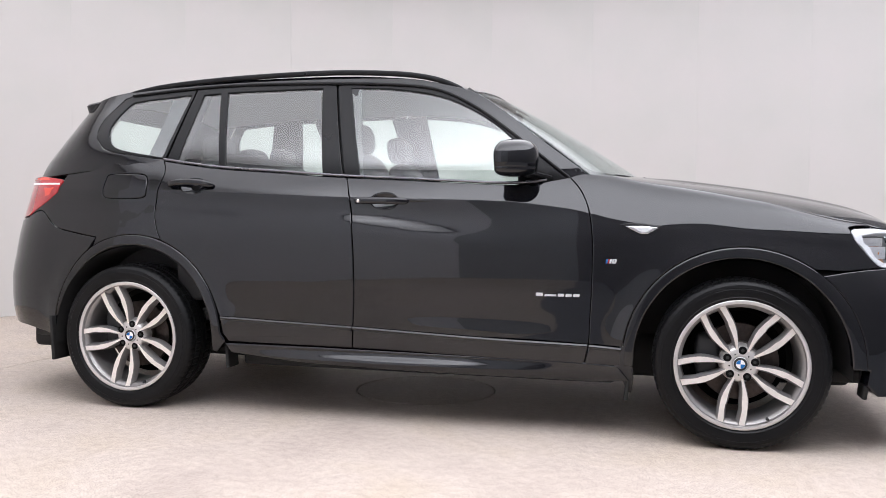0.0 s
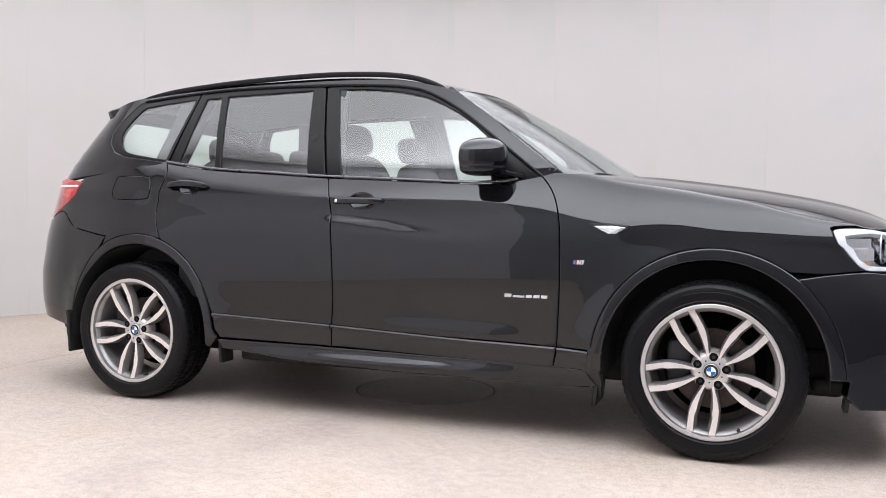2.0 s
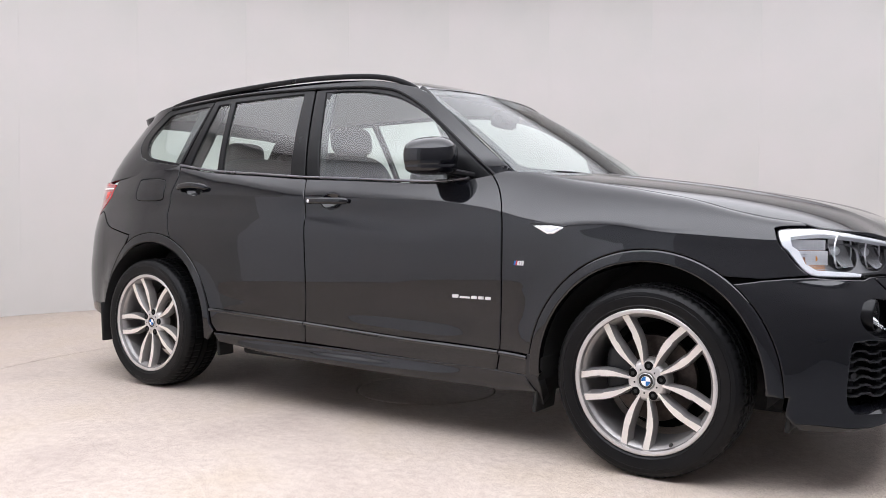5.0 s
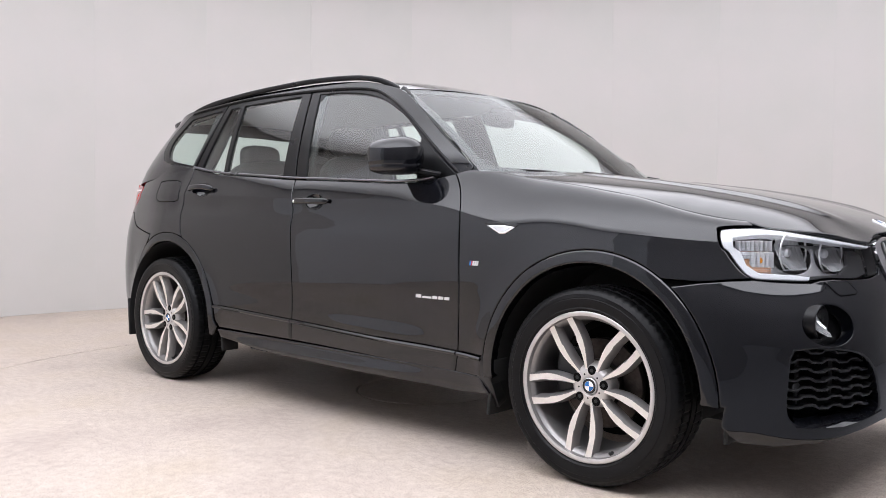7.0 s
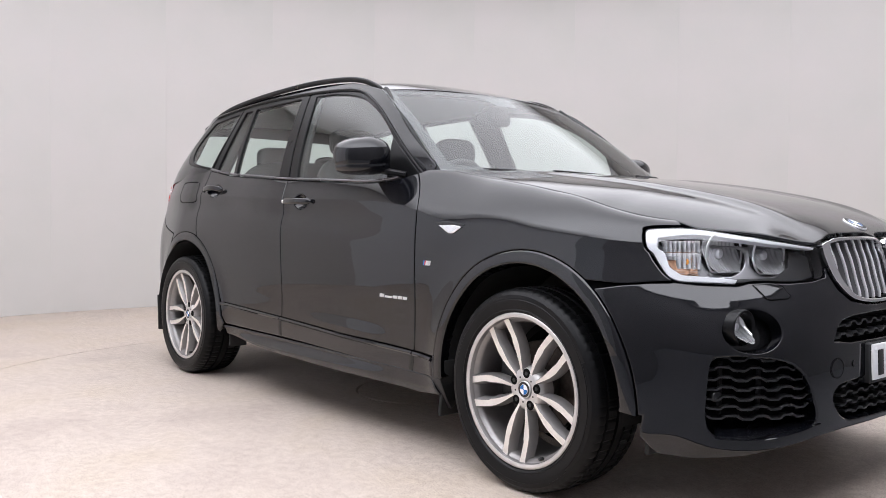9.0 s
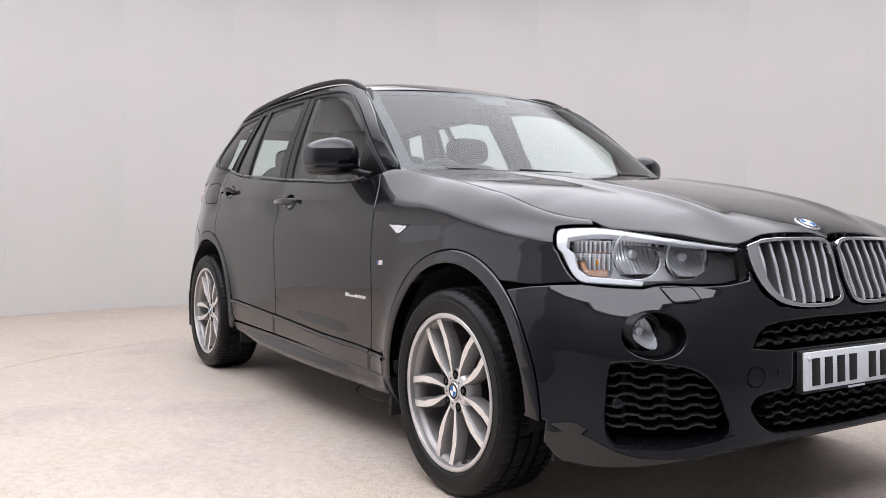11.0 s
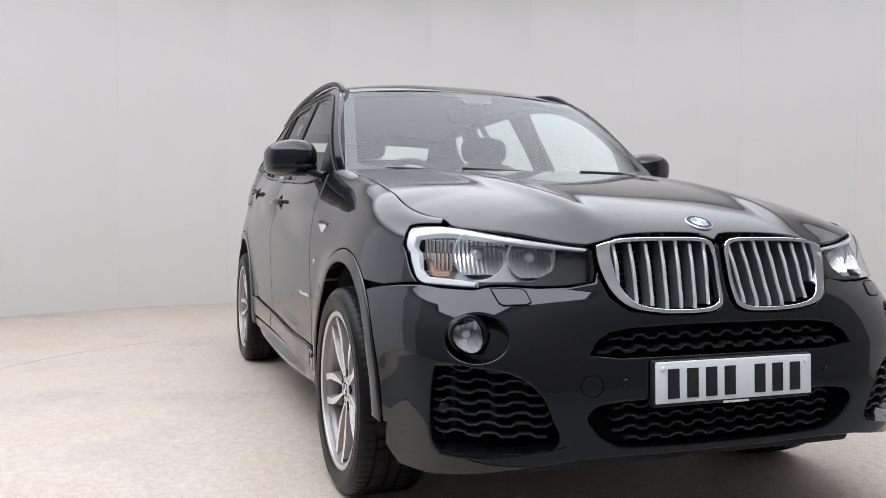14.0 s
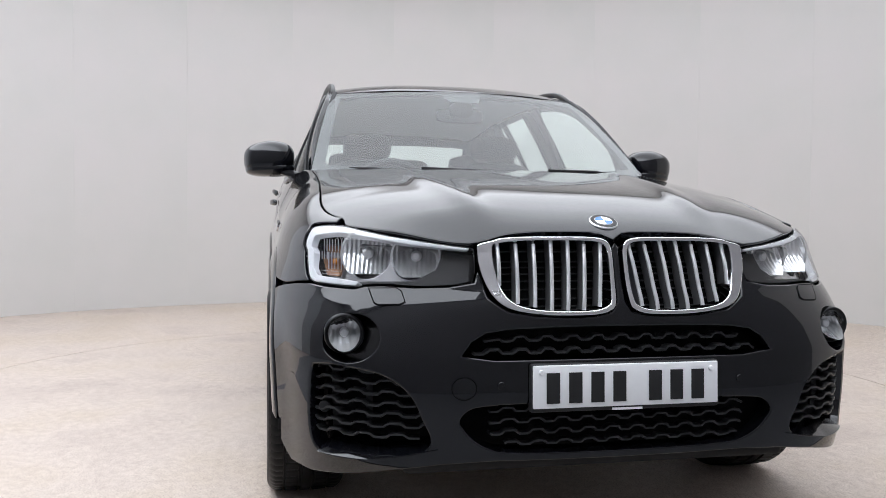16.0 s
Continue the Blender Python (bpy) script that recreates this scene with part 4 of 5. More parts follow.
def roundel(p, n, r, parent):
    """A round emblem of plain blue and white quarters in a black and silver ring."""
    n = n.normalized()
    base = disc("emblem", p - n * 0.002, n, r, 0.006, SATIN_CHROME, parent, "round emblem with blue and white quarters", 40, 0.06)
    disc("emblem_ring", p, n, r * 0.94, 0.0046, INK, base, "", 40, 0.03)
    disc("emblem_rim", p, n, r * 0.64, 0.005, SATIN_CHROME, base, "", 32, 0.03)
    q = n.to_track_quat("Z", "Y").to_matrix()
    for k in range(4):
        verts = [Vector((0, 0, 0))] + [Vector((r * 0.60 * math.cos(a), r * 0.60 * math.sin(a), 0)) for a in [math.pi / 2 * k + math.pi / 20 * i for i in range(11)]]
        top = [p + n * 0.0056 + q @ v for v in verts]
        bot = [p + n * 0.004 + q @ v for v in verts]
        m = len(verts)
        faces = [tuple(range(m)), tuple(range(m, 2 * m))[::-1]] + [(i, i + m, (i + 1) % m + m, (i + 1) % m) for i in range(m)]
        part("emblem_quarter", top + bot, faces, BLUE if k % 2 else WHITE, base, smooth=False)


# ---- the nose ----
LAMP_LINE = sz([(-0.480, 0.889), (-0.487, 0.903), (-0.525, 0.908), (-0.58, 0.909), (-0.635, 0.904), (-0.715, 0.889), (-0.80, 0.874), (-0.87, 0.862), (-0.942, 0.851), (-0.952, 0.838), (-0.952, 0.766), (-0.90, 0.754), (-0.83, 0.751), (-0.76, 0.754), (-0.72, 0.751), (-0.694, 0.743), (-0.61, 0.745), (-0.555, 0.749), (-0.525, 0.780), (-0.490, 0.836), (-0.4805, 0.866)])
LAMP = smooth_loop(LAMP_LINE, 3)
KIDNEY = sz(smooth_loop([(-0.957, 0.846), (-0.964, 0.858), (-0.992, 0.866), (-1.010, 0.872), (-1.069, 0.876), (-1.150, 0.877), (-1.235, 0.876), (-1.272, 0.868), (-1.284, 0.845), (-1.286, 0.79), (-1.283, 0.71), (-1.270, 0.687), (-1.235, 0.676), (-1.17, 0.674), (-1.10, 0.678), (-1.035, 0.692), (-0.995, 0.726), (-0.967, 0.788)]))
KIDNEY_IN = sz(smooth_loop([(-0.990, 0.850), (-1.009, 0.861), (-1.069, 0.867), (-1.150, 0.868), (-1.230, 0.867), (-1.262, 0.860), (-1.274, 0.84), (-1.276, 0.79), (-1.272, 0.715), (-1.262, 0.697), (-1.230, 0.686), (-1.165, 0.684), (-1.10, 0.688), (-1.048, 0.702), (-1.018, 0.733), (-0.998, 0.788)]))
SIDE_INTAKE = sz(smooth_path([(-0.632, 0.533), (-0.679, 0.540), (-0.750, 0.533), (-0.806, 0.513), (-0.848, 0.465), (-0.862, 0.405), (-0.870, 0.374), (-0.840, 0.350), (-0.800, 0.341), (-0.740, 0.337), (-0.665, 0.333), (-0.634, 0.344), (-0.620, 0.378), (-0.622, 0.450), (-0.626, 0.510)], 3))
UPPER_INTAKE = mirrored(sz([(-1.3, 0.643), (-1.16, 0.643), (-1.033, 0.638), (-0.987, 0.629), (-0.960, 0.608), (-0.943, 0.574), (-1.01, 0.562), (-1.159, 0.562), (-1.3, 0.562)]), -1.3)
LOWER_INTAKE = mirrored(sz(smooth_path([(-1.3, 0.446), (-1.084, 0.446), (-0.985, 0.441), (-0.955, 0.430), (-0.940, 0.407), (-0.948, 0.384), (-0.968, 0.354), (-1.000, 0.330), (-1.036, 0.319), (-1.166, 0.313), (-1.3, 0.312)], 2)), -1.3)
SIDE_HOLE = sz(smooth_path([(-0.632, 0.533), (-0.679, 0.540), (-0.750, 0.533), (-0.806, 0.513), (-0.848, 0.465), (-0.868, 0.405), (-0.882, 0.360), (-0.870, 0.330), (-0.810, 0.313), (-0.740, 0.304), (-0.665, 0.303), (-0.634, 0.316), (-0.620, 0.360), (-0.622, 0.450), (-0.626, 0.510)], 3))
FOG_S, FOG_Z = -0.708, 0.620


def ring_on(s0, z0, rs, rz, n=28):
    return sz([(s0 + rs * math.cos(2 * math.pi * i / n), z0 + rz * math.sin(2 * math.pi * i / n)) for i in range(n)])


FOG_HOLE = ring_on(-0.717, 0.612, 0.064, 0.062)


def other(poly):
    """The outline on the car's other side."""
    return [(-2.6 - s, v) for s, v in poly]


def gap_line(name, outline, parent, side):
    """The dark joint round a small flap."""
    path = [Vector(flank(s, v)) + normal_at(flank, s, v) * 0.0018 for s, v in dense(outline + outline[:1], (0.02, 0.03))]
    sweep(name, [Vector((p.x, p.y * side, p.z)) for p in path], DARK, parent, "", width=0.0018, height=0.0018, up=(0.9, -0.4 * side, 0.1), seg=6)


def bumper():
    seam = sz([(-0.556, 0.745), (-0.497, 0.741), (-0.429, 0.732)])
    arch = to_flank([p for p in FRONT_ARCH_OUT if p[0] > 1.405 and p[1] < 0.726] + [(1.890, 0.345), (1.880, 0.285)])
    lower = sz([(-0.505, 0.255), (-0.523, 0.234), (-0.60, 0.231), (-0.705, 0.246), (-0.80, 0.268), (-0.90, 0.286), (-1.0, 0.292), (-1.15, 0.289), (-1.3, 0.288)])
    lamp = sz([(-0.61, 0.740), (-0.694, 0.738), (-0.72, 0.746), (-0.76, 0.749), (-0.83, 0.746), (-0.90, 0.749), (-0.955, 0.760)])
    kid = sz([(-0.961, 0.79), (-0.990, 0.722), (-1.032, 0.687), (-1.10, 0.673), (-1.17, 0.669), (-1.235, 0.671), (-1.274, 0.683), (-1.289, 0.71), (-1.291, 0.79), (-1.289, 0.85), (-1.30, 0.868)])
    half = [(-1.3, flank_v(-1.3, 0.868))] + kid[::-1][1:] + lamp[::-1] + seam + arch + lower
    poly = half + [(-2.6 - s, v) for s, v in half[::-1] if abs(s + 1.3) > 1e-6]
    holes = [SIDE_HOLE, other(SIDE_HOLE), UPPER_INTAKE, LOWER_INTAKE, FOG_HOLE, other(FOG_HOLE)]
    b = panel("front_bumper", flank, poly, PAINT, car, "black front bumper with large air intakes", step=(0.025, 0.025), edge=(0.02, 0.025), holes=holes, thick=0.045, roll=0.006, drop=0.005)
    for side in (1, -1):
        flap = sz([(-0.731, 0.739), (-0.793, 0.742), (-0.806, 0.734), (-0.820, 0.707), (-0.810, 0.700), (-0.764, 0.697), (-0.754, 0.703)])
        panel("washer_flap", flank, flap, PAINT, b, "black headlamp-washer flap", step=(0.03, 0.03), lift=0.003, thick=0.006, gap=0.001, roll=0.002, drop=0.002, side=side)
        gap_line("flap_gap", flap, b, side)
    c = ring_on(-0.947, 0.491, 0.024, 0.029)
    panel("tow_cover", flank, c, PAINT, b, "round black towing-eye cover", step=(0.02, 0.02), lift=0.002, thick=0.006, roll=0.0015, drop=0.0015)
    gap_line("cover_gap", c, b, 1)
    for side in (1, -1):
        p, n = Vector(flank(-1.02, flank_v(-1.02, 0.497))), normal_at(flank, -1.02, flank_v(-1.02, 0.497))
        disc("parking_sensor", (p.x, p.y * side, p.z), (n.x, n.y * side, n.z), 0.010, 0.003, PAINT, b, "", 20, 0.1)
    # lip below the side intake
    for side in (1, -1):
        rows = []
        for i in range(25):
            q = i / 24
            s = -0.640 - 0.256 * q
            lip, rear = 0.301 + 0.032 * max(0.0, q - 0.45) / 0.55, 0.337 + 0.006 * q ** 4
            rows.append([sunk(flank, 0.082 * k / 6 - 0.004)(s, flank_v(s, lip + (rear - lip) * k / 6)) for k in range(7)])
        verts = [(x, y * side, z) for row in rows for x, y, z in row]
        faces = [(7 * i + k, 7 * i + k + 1, 7 * i + k + 8, 7 * i + k + 7) for i in range(24) for k in range(6)]
        part("intake_ledge", verts, [f if side > 0 else f[::-1] for f in faces], PAINT, b, "gloss black ledge below the intake")
        n = Vector((0.90, -0.42 * side, 0.0))
        disc("parking_sensor", Vector((2.052, -0.768 * side, 0.419)), n, 0.0165, 0.020, SATIN, b, "round black sensor in the intake", 20, 0.15)
    return b


def wave_bars(outline, rows, s0, s1, z0, z1, depth, parent, side=1, pitch=0.060, shift=0.0):
    """Rows of stepped bars set back in an intake, clipped to its outline."""
    fn = sunk(flank, depth)
    inner = inset(flank, dense(list(outline), (0.02, 0.03)), -0.012 if rows > 5 else 0.010)
    for k in range(rows):
        zc = z0 + (z1 - z0) * (k + 0.5) / rows
        h = (z1 - z0) / rows * 0.165
        pts, s = [], s0
        while s < s1:
            ph = ((s - s0) / pitch + shift - 0.06 * k) % 1.0
            y = zc + (h if ph < 0.38 else h * (1 - 2 * (ph - 0.38) / 0.12) if ph < 0.5 else -h if ph < 0.88 else -h + 2 * h * (ph - 0.88) / 0.12)
            v = flank_v(s, y)
            if inside((s, v), inner):
                pts.append((s, v))
            s += 0.0055
        if len(pts) < 3:
            continue
        path = [Vector(fn(*p)) for p in pts]
        sweep("grille_bar", [Vector((p.x, p.y * side, p.z)) for p in path], GRILLE, parent, "", width=0.030, height=0.0072, seg=8, power=5.0, angle=25)


def intakes(b):
    spans = ((UPPER_INTAKE, 2, -1.68, -0.92, 0.568, 0.636, 1), (LOWER_INTAKE, 4, -1.60, -1.0, 0.318, 0.444, 1), (SIDE_INTAKE, 7, -0.90, -0.60, 0.342, 0.545, 1), (SIDE_INTAKE, 7, -0.90, -0.60, 0.342, 0.545, -1))
    for poly, rows, s0, s1, z0, z1, side in spans:
        # plain black sheet puts the intake's inner shade behind the bars
        g = panel("intake_grille", sunk(flank, 0.075), SIDE_HOLE if rows > 5 else poly, DARK, b, "black grille in the air intake, over a sheet as dark as its shade", step=(0.05, 0.05), gap=-0.045 if rows == 4 else -0.02, thick=0.0, roll=0.002, drop=0, side=side)
        wave_bars(poly, rows, s0, s1, z0, z1, 0.036, g, side, 0.070 if rows > 5 else 0.060)
        n = 3 if rows > 5 else 0
        for i in range(n):
            s = s0 + (s1 - s0) * (i + 0.5) / n
            pts = [p for p in [(s, flank_v(s, z0 + (z1 - z0) * j / 14)) for j in range(15)] if inside(p, inset(flank, dense(list(poly), (0.02, 0.03)), 0.02))]
            if len(pts) > 2:
                fn = sunk(flank, 0.062)
                sweep("grille_post", [Vector((q[0], q[1] * side, q[2])) for q in (fn(*p) for p in pts)], GRILLE, g, "", width=0.018, height=0.012, up=(1, 0, 0), seg=6)


def fog_lamps(b):
    for side in (1, -1):
        v0 = flank_v(FOG_S, FOG_Z)
        c, n = Vector(flank(FOG_S, v0)), normal_at(flank, FOG_S, v0)
        c, n = Vector((c.x, c.y * side, c.z)), Vector((n.x, n.y * side, n.z))
        axis = Vector((1.0, n.y * 0.12, -0.01)).normalized()
        q = axis.to_track_quat("Z", "Y").to_matrix().to_4x4()
        well = panel("fog_recess", sunk(flank, 0.062), FOG_HOLE, RECESS, b, "gloss black fog-lamp recess", step=(0.03, 0.03), gap=-0.01, thick=0.0, roll=0.002, drop=0, side=side)
        m = Matrix.Translation(c - axis * 0.056) @ q
        bm = bmesh.new()
        seg = 36
        prof = [(0.053, -0.02), (0.053, 0.034), (0.052, 0.038), (0.050, 0.040), (0.044, 0.037), (0.0425, 0.034), (0.0415, 0.026)]
        rows = [[bm.verts.new((r * math.cos(2 * math.pi * j / seg), r * math.sin(2 * math.pi * j / seg), z)) for j in range(seg)] for r, z in prof]
        for a, d in zip(rows, rows[1:]):
            for j in range(seg):
                bm.faces.new((a[j], a[(j + 1) % seg], d[(j + 1) % seg], d[j]))
        bm.transform(m)
        body = from_bm("fog_lamp", bm, TRIM, car, "round fog lamp with clear lens", 40)
        bowl("reflector", m @ Matrix.Translation((0, 0, -0.012)), 0.0425, 0.038, BRIGHT, body, flutes=0.013)
        disc("bulb_cap", m @ Vector((0, 0, -0.005)), axis, 0.012, 0.02, SATIN_CHROME, body, "", 20, 0.3)
        dome("lens", m @ Matrix.Translation((0, 0, 0.034)), 0.0425, 0.011, LENS, body)


def bowl(name, m, r, depth, material, parent, label="", seg=96, flutes=0.0, cut=1.0):
    """A fluted, flat-cut reflector bowl that opens along the z axis of m."""
    bm = bmesh.new()
    rows = []
    for i in range(19):
        q = 0.12 + 0.88 * i / 18
        row = []
        for j in range(seg):
            a = 2 * math.pi * j / seg
            x, y = r * q * math.cos(a), max(-cut, min(cut, r * q * math.sin(a)))
            row.append(bm.verts.new((x, y, depth * (0.55 * x * x + (y - 0.45 * r) ** 2) / r / r + (0.11 * flutes * math.cos(2 * math.pi * x / flutes) if flutes else 0.0))))
        rows.append(row)
    for a, b in zip(rows, rows[1:]):
        for j in range(seg):
            bm.faces.new((a[j], a[(j + 1) % seg], b[(j + 1) % seg], b[j]))
    bm.faces.new(rows[0])
    bm.transform(m)
    return from_bm(name, bm, material, parent, label, 25)


def dome(name, m, r, rise, material, parent, label="", seg=36):
    bm = bmesh.new()
    rows = [[bm.verts.new((r * q * math.cos(2 * math.pi * j / seg), r * q * math.sin(2 * math.pi * j / seg), rise * (1 - q * q))) for j in range(seg)] for q in (0.15, 0.4, 0.65, 0.85, 1.0)]
    for a, b in zip(rows, rows[1:]):
        for j in range(seg):
            bm.faces.new((a[j], a[(j + 1) % seg], b[(j + 1) % seg], b[j]))
    bm.faces.new(rows[0])
    bm.transform(m)
    return from_bm(name, bm, material, parent, label, 60)


def headlamps():
    for side in (1, -1):
        h = panel("headlamp", sunk(flank, 0.11), LAMP, SATIN, car, "headlamp with twin round reflectors behind a clear lens", step=(0.04, 0.08), gap=-0.004, thick=0.0, roll=0.002, drop=0.0, side=side)
        panel("lens", flank, LAMP, LENS, h, "clear headlamp lens", step=(0.03, 0.06), edge=(0.02, 0.04), gap=0.003, thick=0.0, roll=0.004, drop=0.002, side=side)
        panel("lamp_surround", sunk(flank, 0.006), LAMP, SATIN, h, "black headlamp surround", step=(0.03, 0.06), edge=(0.02, 0.04), gap=0.0005, thick=0.03, roll=0.002, drop=0.002, side=side,
              holes=[inset(flank, LAMP, 0.0012)])
        rim = inset(flank, LAMP_LINE, 0.0026)
        brow = smooth_path(rim[15:] + rim[:9], 3) + smooth_path(sz([(-0.935, 0.8395), (-0.80, 0.8575), (-0.71, 0.874), (-0.63, 0.886), (-0.58, 0.887), (-0.514, 0.876)]), 2) + sz([(-0.513, 0.846), (-0.543, 0.790), (-0.570, 0.768), (-0.66, 0.762), (-0.700, 0.757)])
        panel("light_band", sunk(flank, 0.005), brow, BAND, h, "bright white light band", step=(0.03, 0.04), edge=(0.015, 0.03), gap=0.001, thick=0.02, roll=0.003, drop=0.003, side=side)
        for c, r in (((2.008, -0.655, 0.827), 0.072), ((2.084, -0.532, 0.822), 0.066)):
            axis = Vector((0.97, -0.22, 0.0)).normalized()
            c = Vector(c) - axis * 0.045
            c, axis = Vector((c.x, c.y * side, c.z)), Vector((axis.x, axis.y * side, axis.z))
            m = Matrix.Translation(c) @ axis.to_track_quat("Z", "Y").to_matrix().to_4x4()
            bl = bowl("reflector", m @ Matrix.Translation((0, 0, 0.004)), r, 0.036, BRIGHT, h, "chrome reflector bowl", flutes=0.0125, cut=0.055)
            ring = [m @ Vector((r * math.cos(2 * math.pi * i / 60), max(-0.055, min(0.055, r * math.sin(2 * math.pi * i / 60))), 0.045)) for i in range(61)]
            sweep("reflector_ring", ring, SATIN_CHROME, h, "silver reflector ring", width=0.006, height=0.006, up=axis, seg=6)
            disc("bulb_shield", m @ Vector((0, 0, 0.004)), axis, 0.015, 0.028, SATIN_CHROME, bl, "", 20, 0.4)
            disc("bulb", m @ Vector((0.0, -0.034, 0.016)), axis, 0.011, 0.012, PLASTIC, bl, "", 16, 0.3)
        # silver bezel round the bowls and the indicator, a dark mask towards the grille
        rim = sz([(-0.500, 0.880), (-0.60, 0.892), (-0.72, 0.884), (-0.80, 0.872), (-0.876, 0.858), (-0.872, 0.800), (-0.85, 0.764), (-0.70, 0.760), (-0.59, 0.762), (-0.53, 0.790)])
        wells = [ring_on(-0.685, 0.828, 0.060, 0.050), ring_on(-0.811, 0.8215, 0.053, 0.0440)]
        panel("bezel", sunk(flank, 0.058), rim, BEZEL, h, "silver lamp bezel", step=(0.02, 0.03), edge=(0.015, 0.02), holes=wells, gap=0, thick=0.0, roll=0.002, drop=0, side=side)
        mask = sz([(-0.878, 0.838), (-0.945, 0.832), (-0.945, 0.770), (-0.90, 0.760), (-0.83, 0.757), (-0.76, 0.760), (-0.70, 0.757), (-0.64, 0.760), (-0.70, 0.768), (-0.82, 0.772), (-0.866, 0.80)])
        panel("lamp_mask", sunk(flank, 0.040), mask, PLASTIC, h, "dark grained lamp mask", step=(0.02, 0.03), edge=(0.02, 0.02), gap=0, thick=0.01, roll=0.003, drop=0.002, side=side)
        cell = sz([(-0.508, 0.868), (-0.612, 0.876), (-0.620, 0.82), (-0.615, 0.772), (-0.570, 0.772), (-0.530, 0.806)])
        ind = panel("indicator", sunk(flank, 0.052), cell, BEZEL, h, "silver indicator cell behind clear vanes", step=(0.02, 0.04), gap=0, thick=0.0, roll=0.002, drop=0.0, side=side)
        for i in range(11):
            z = 0.780 + 0.0082 * i
            s0 = -0.510 - 0.020 * (0.866 - z) / 0.056 if z > 0.81 else -0.532 - 0.025 * (0.81 - z) / 0.038
            pts = [Vector(sunk(flank, 0.038)(s0 + (-0.612 - s0) * k / 6, flank_v(s0 + (-0.612 - s0) * k / 6, z))) for k in range(7)]
            sweep("lens_rib", [Vector((p.x, p.y * side, p.z)) for p in pts], BRIGHT if i in (0, 1, 6) else LENS, ind, "", width=0.010, height=0.0030 if i == 6 else 0.0018, seg=6)
        # amber plates stand in for the bulb's reflection in the silver cell
        for lo, hi in ((0.778, 0.826), (0.834, 0.866)):
            panel("amber_reflection_plate", sunk(flank, 0.046), sz([(-0.536 - 0.9 * max(0.0, 0.806 - lo), lo), (-0.612, lo), (-0.612, hi), (-0.520, hi)]), AMBER_REFLECTION, ind, "plate coloured amber as the bulb's reflection", step=(0.02, 0.03), gap=0, thick=0.004, roll=0.002, drop=0.001, side=side)
        # upright silver vanes, added to hide the amber plates except from ahead
        for i in range(8):
            s = -0.524 - 0.0122 * i
            for lo, hi in ((0.780 if s < -0.55 else 0.806, 0.828), (0.830, 0.864)):
                p = Vector(sunk(flank, 0.044)(s, flank_v(s, 0.5 * (lo + hi))))
                box("added_vane", (p.x + 0.003, p.y * side, 0.5 * (lo + hi)), (0.019, 0.0016, hi - lo), SATIN_CHROME, ind, "", 0.0004)
        p = Vector(sunk(flank, 0.042)(-0.585, flank_v(-0.585, 0.816)))
        pillow("bulb", (p.x, p.y * side, p.z), (0.009, 0.006, 0.010), AMBER_BULB, ind, "amber indicator bulb", 2.2, seg=16)


def kidneys():
    for side in (1, -1):
        # black sheet behind the slats stands in for the shade inside the grille
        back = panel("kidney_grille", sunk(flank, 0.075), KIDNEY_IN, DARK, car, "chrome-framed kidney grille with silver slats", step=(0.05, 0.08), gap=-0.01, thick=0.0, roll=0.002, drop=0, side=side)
        panel("grille_frame", sunk(flank, -0.010), KIDNEY, CHROME, back, "polished chrome grille frame", holes=[KIDNEY_IN], step=(0.02, 0.03), edge=(0.015, 0.025), gap=0.0, thick=0.05, roll=0.0035, drop=0.003, side=side)
        for i in range(7):
            top, low = -1.003 - 0.0432 * i, -1.0175 - 0.0380 * i
            line = [(top + (low - top) * q / 20, 0.868 - 0.182 * q / 20) for q in range(21)]
            line = [(s, flank_v(s, z)) for s, z in line]
            line = [p for p in line if inside(p, KIDNEY_IN)]
            n = len(line)
            bow = [0.007 * math.sin(math.pi * j / (n - 1)) - 0.006 for j in range(n)]
            face = [Vector(flank(*p)) + Vector((d, 0, 0)) for p, d in zip(line, bow)]
            slat = sweep("slat", [Vector((p.x - 0.026, p.y * side, p.z)) for p in face], GREY_PAINT, back, "satin grey grille slat with a bright front edge", width=0.0085, height=0.046, up=(1, 0, 0), seg=12, power=5.0)
            sweep("slat_edge", [Vector((p.x - 0.003, p.y * side, p.z)) for p in face], SATIN_CHROME, slat, "satin silver front edge", width=0.0108, height=0.008, up=(1, 0, 0), seg=10, power=3.0)
        for k in range(9):
            z = 0.70 + 0.019 * k
            path = [Vector(sunk(flank, 0.068)(s, flank_v(s, z))) for s in (-1.0, -1.07, -1.14, -1.21, -1.27)]
            sweep("radiator_fin", [Vector((p.x, p.y * side, p.z)) for p in path], PLASTIC, back, "", width=0.008, height=0.004, seg=6)


def plate():
    x, z = 2.283, 0.494
    tilt = pose(0, 0, 0, 0, -2.5, 0)
    h = box("plate_holder", (x - 0.017, 0, z - 0.004), (0.028, 0.528, 0.126), PLASTIC, car, "black plastic plate holder", 0.006, tilt)
    p = box("number_plate", (x - 0.001, 0, z), (0.006, 0.520, 0.111), WHITE, car, "white number plate with plain dark bars", 0.0025, tilt)
    y = -0.206
    for i in range(7):
        box("character_bar", (x + 0.0035, y, z - 0.003), (0.003, 0.036, 0.079), INK, p, "", 0.0006, tilt)
        y += 0.061 + (0.040 if i == 3 else 0.0)
    for s in (-1, 1):
        disc("plate_screw", (x + 0.001, s * 0.238, z + 0.038), (1, 0, 0.03), 0.007, 0.004, WHITE, p, "", 16, 0.3)
    box("maker_bar", (x + 0.001, 0.0, z - 0.0625), (0.003, 0.085, 0.006), WHITE, h, "small white dealer lettering bar", 0.0004, tilt)


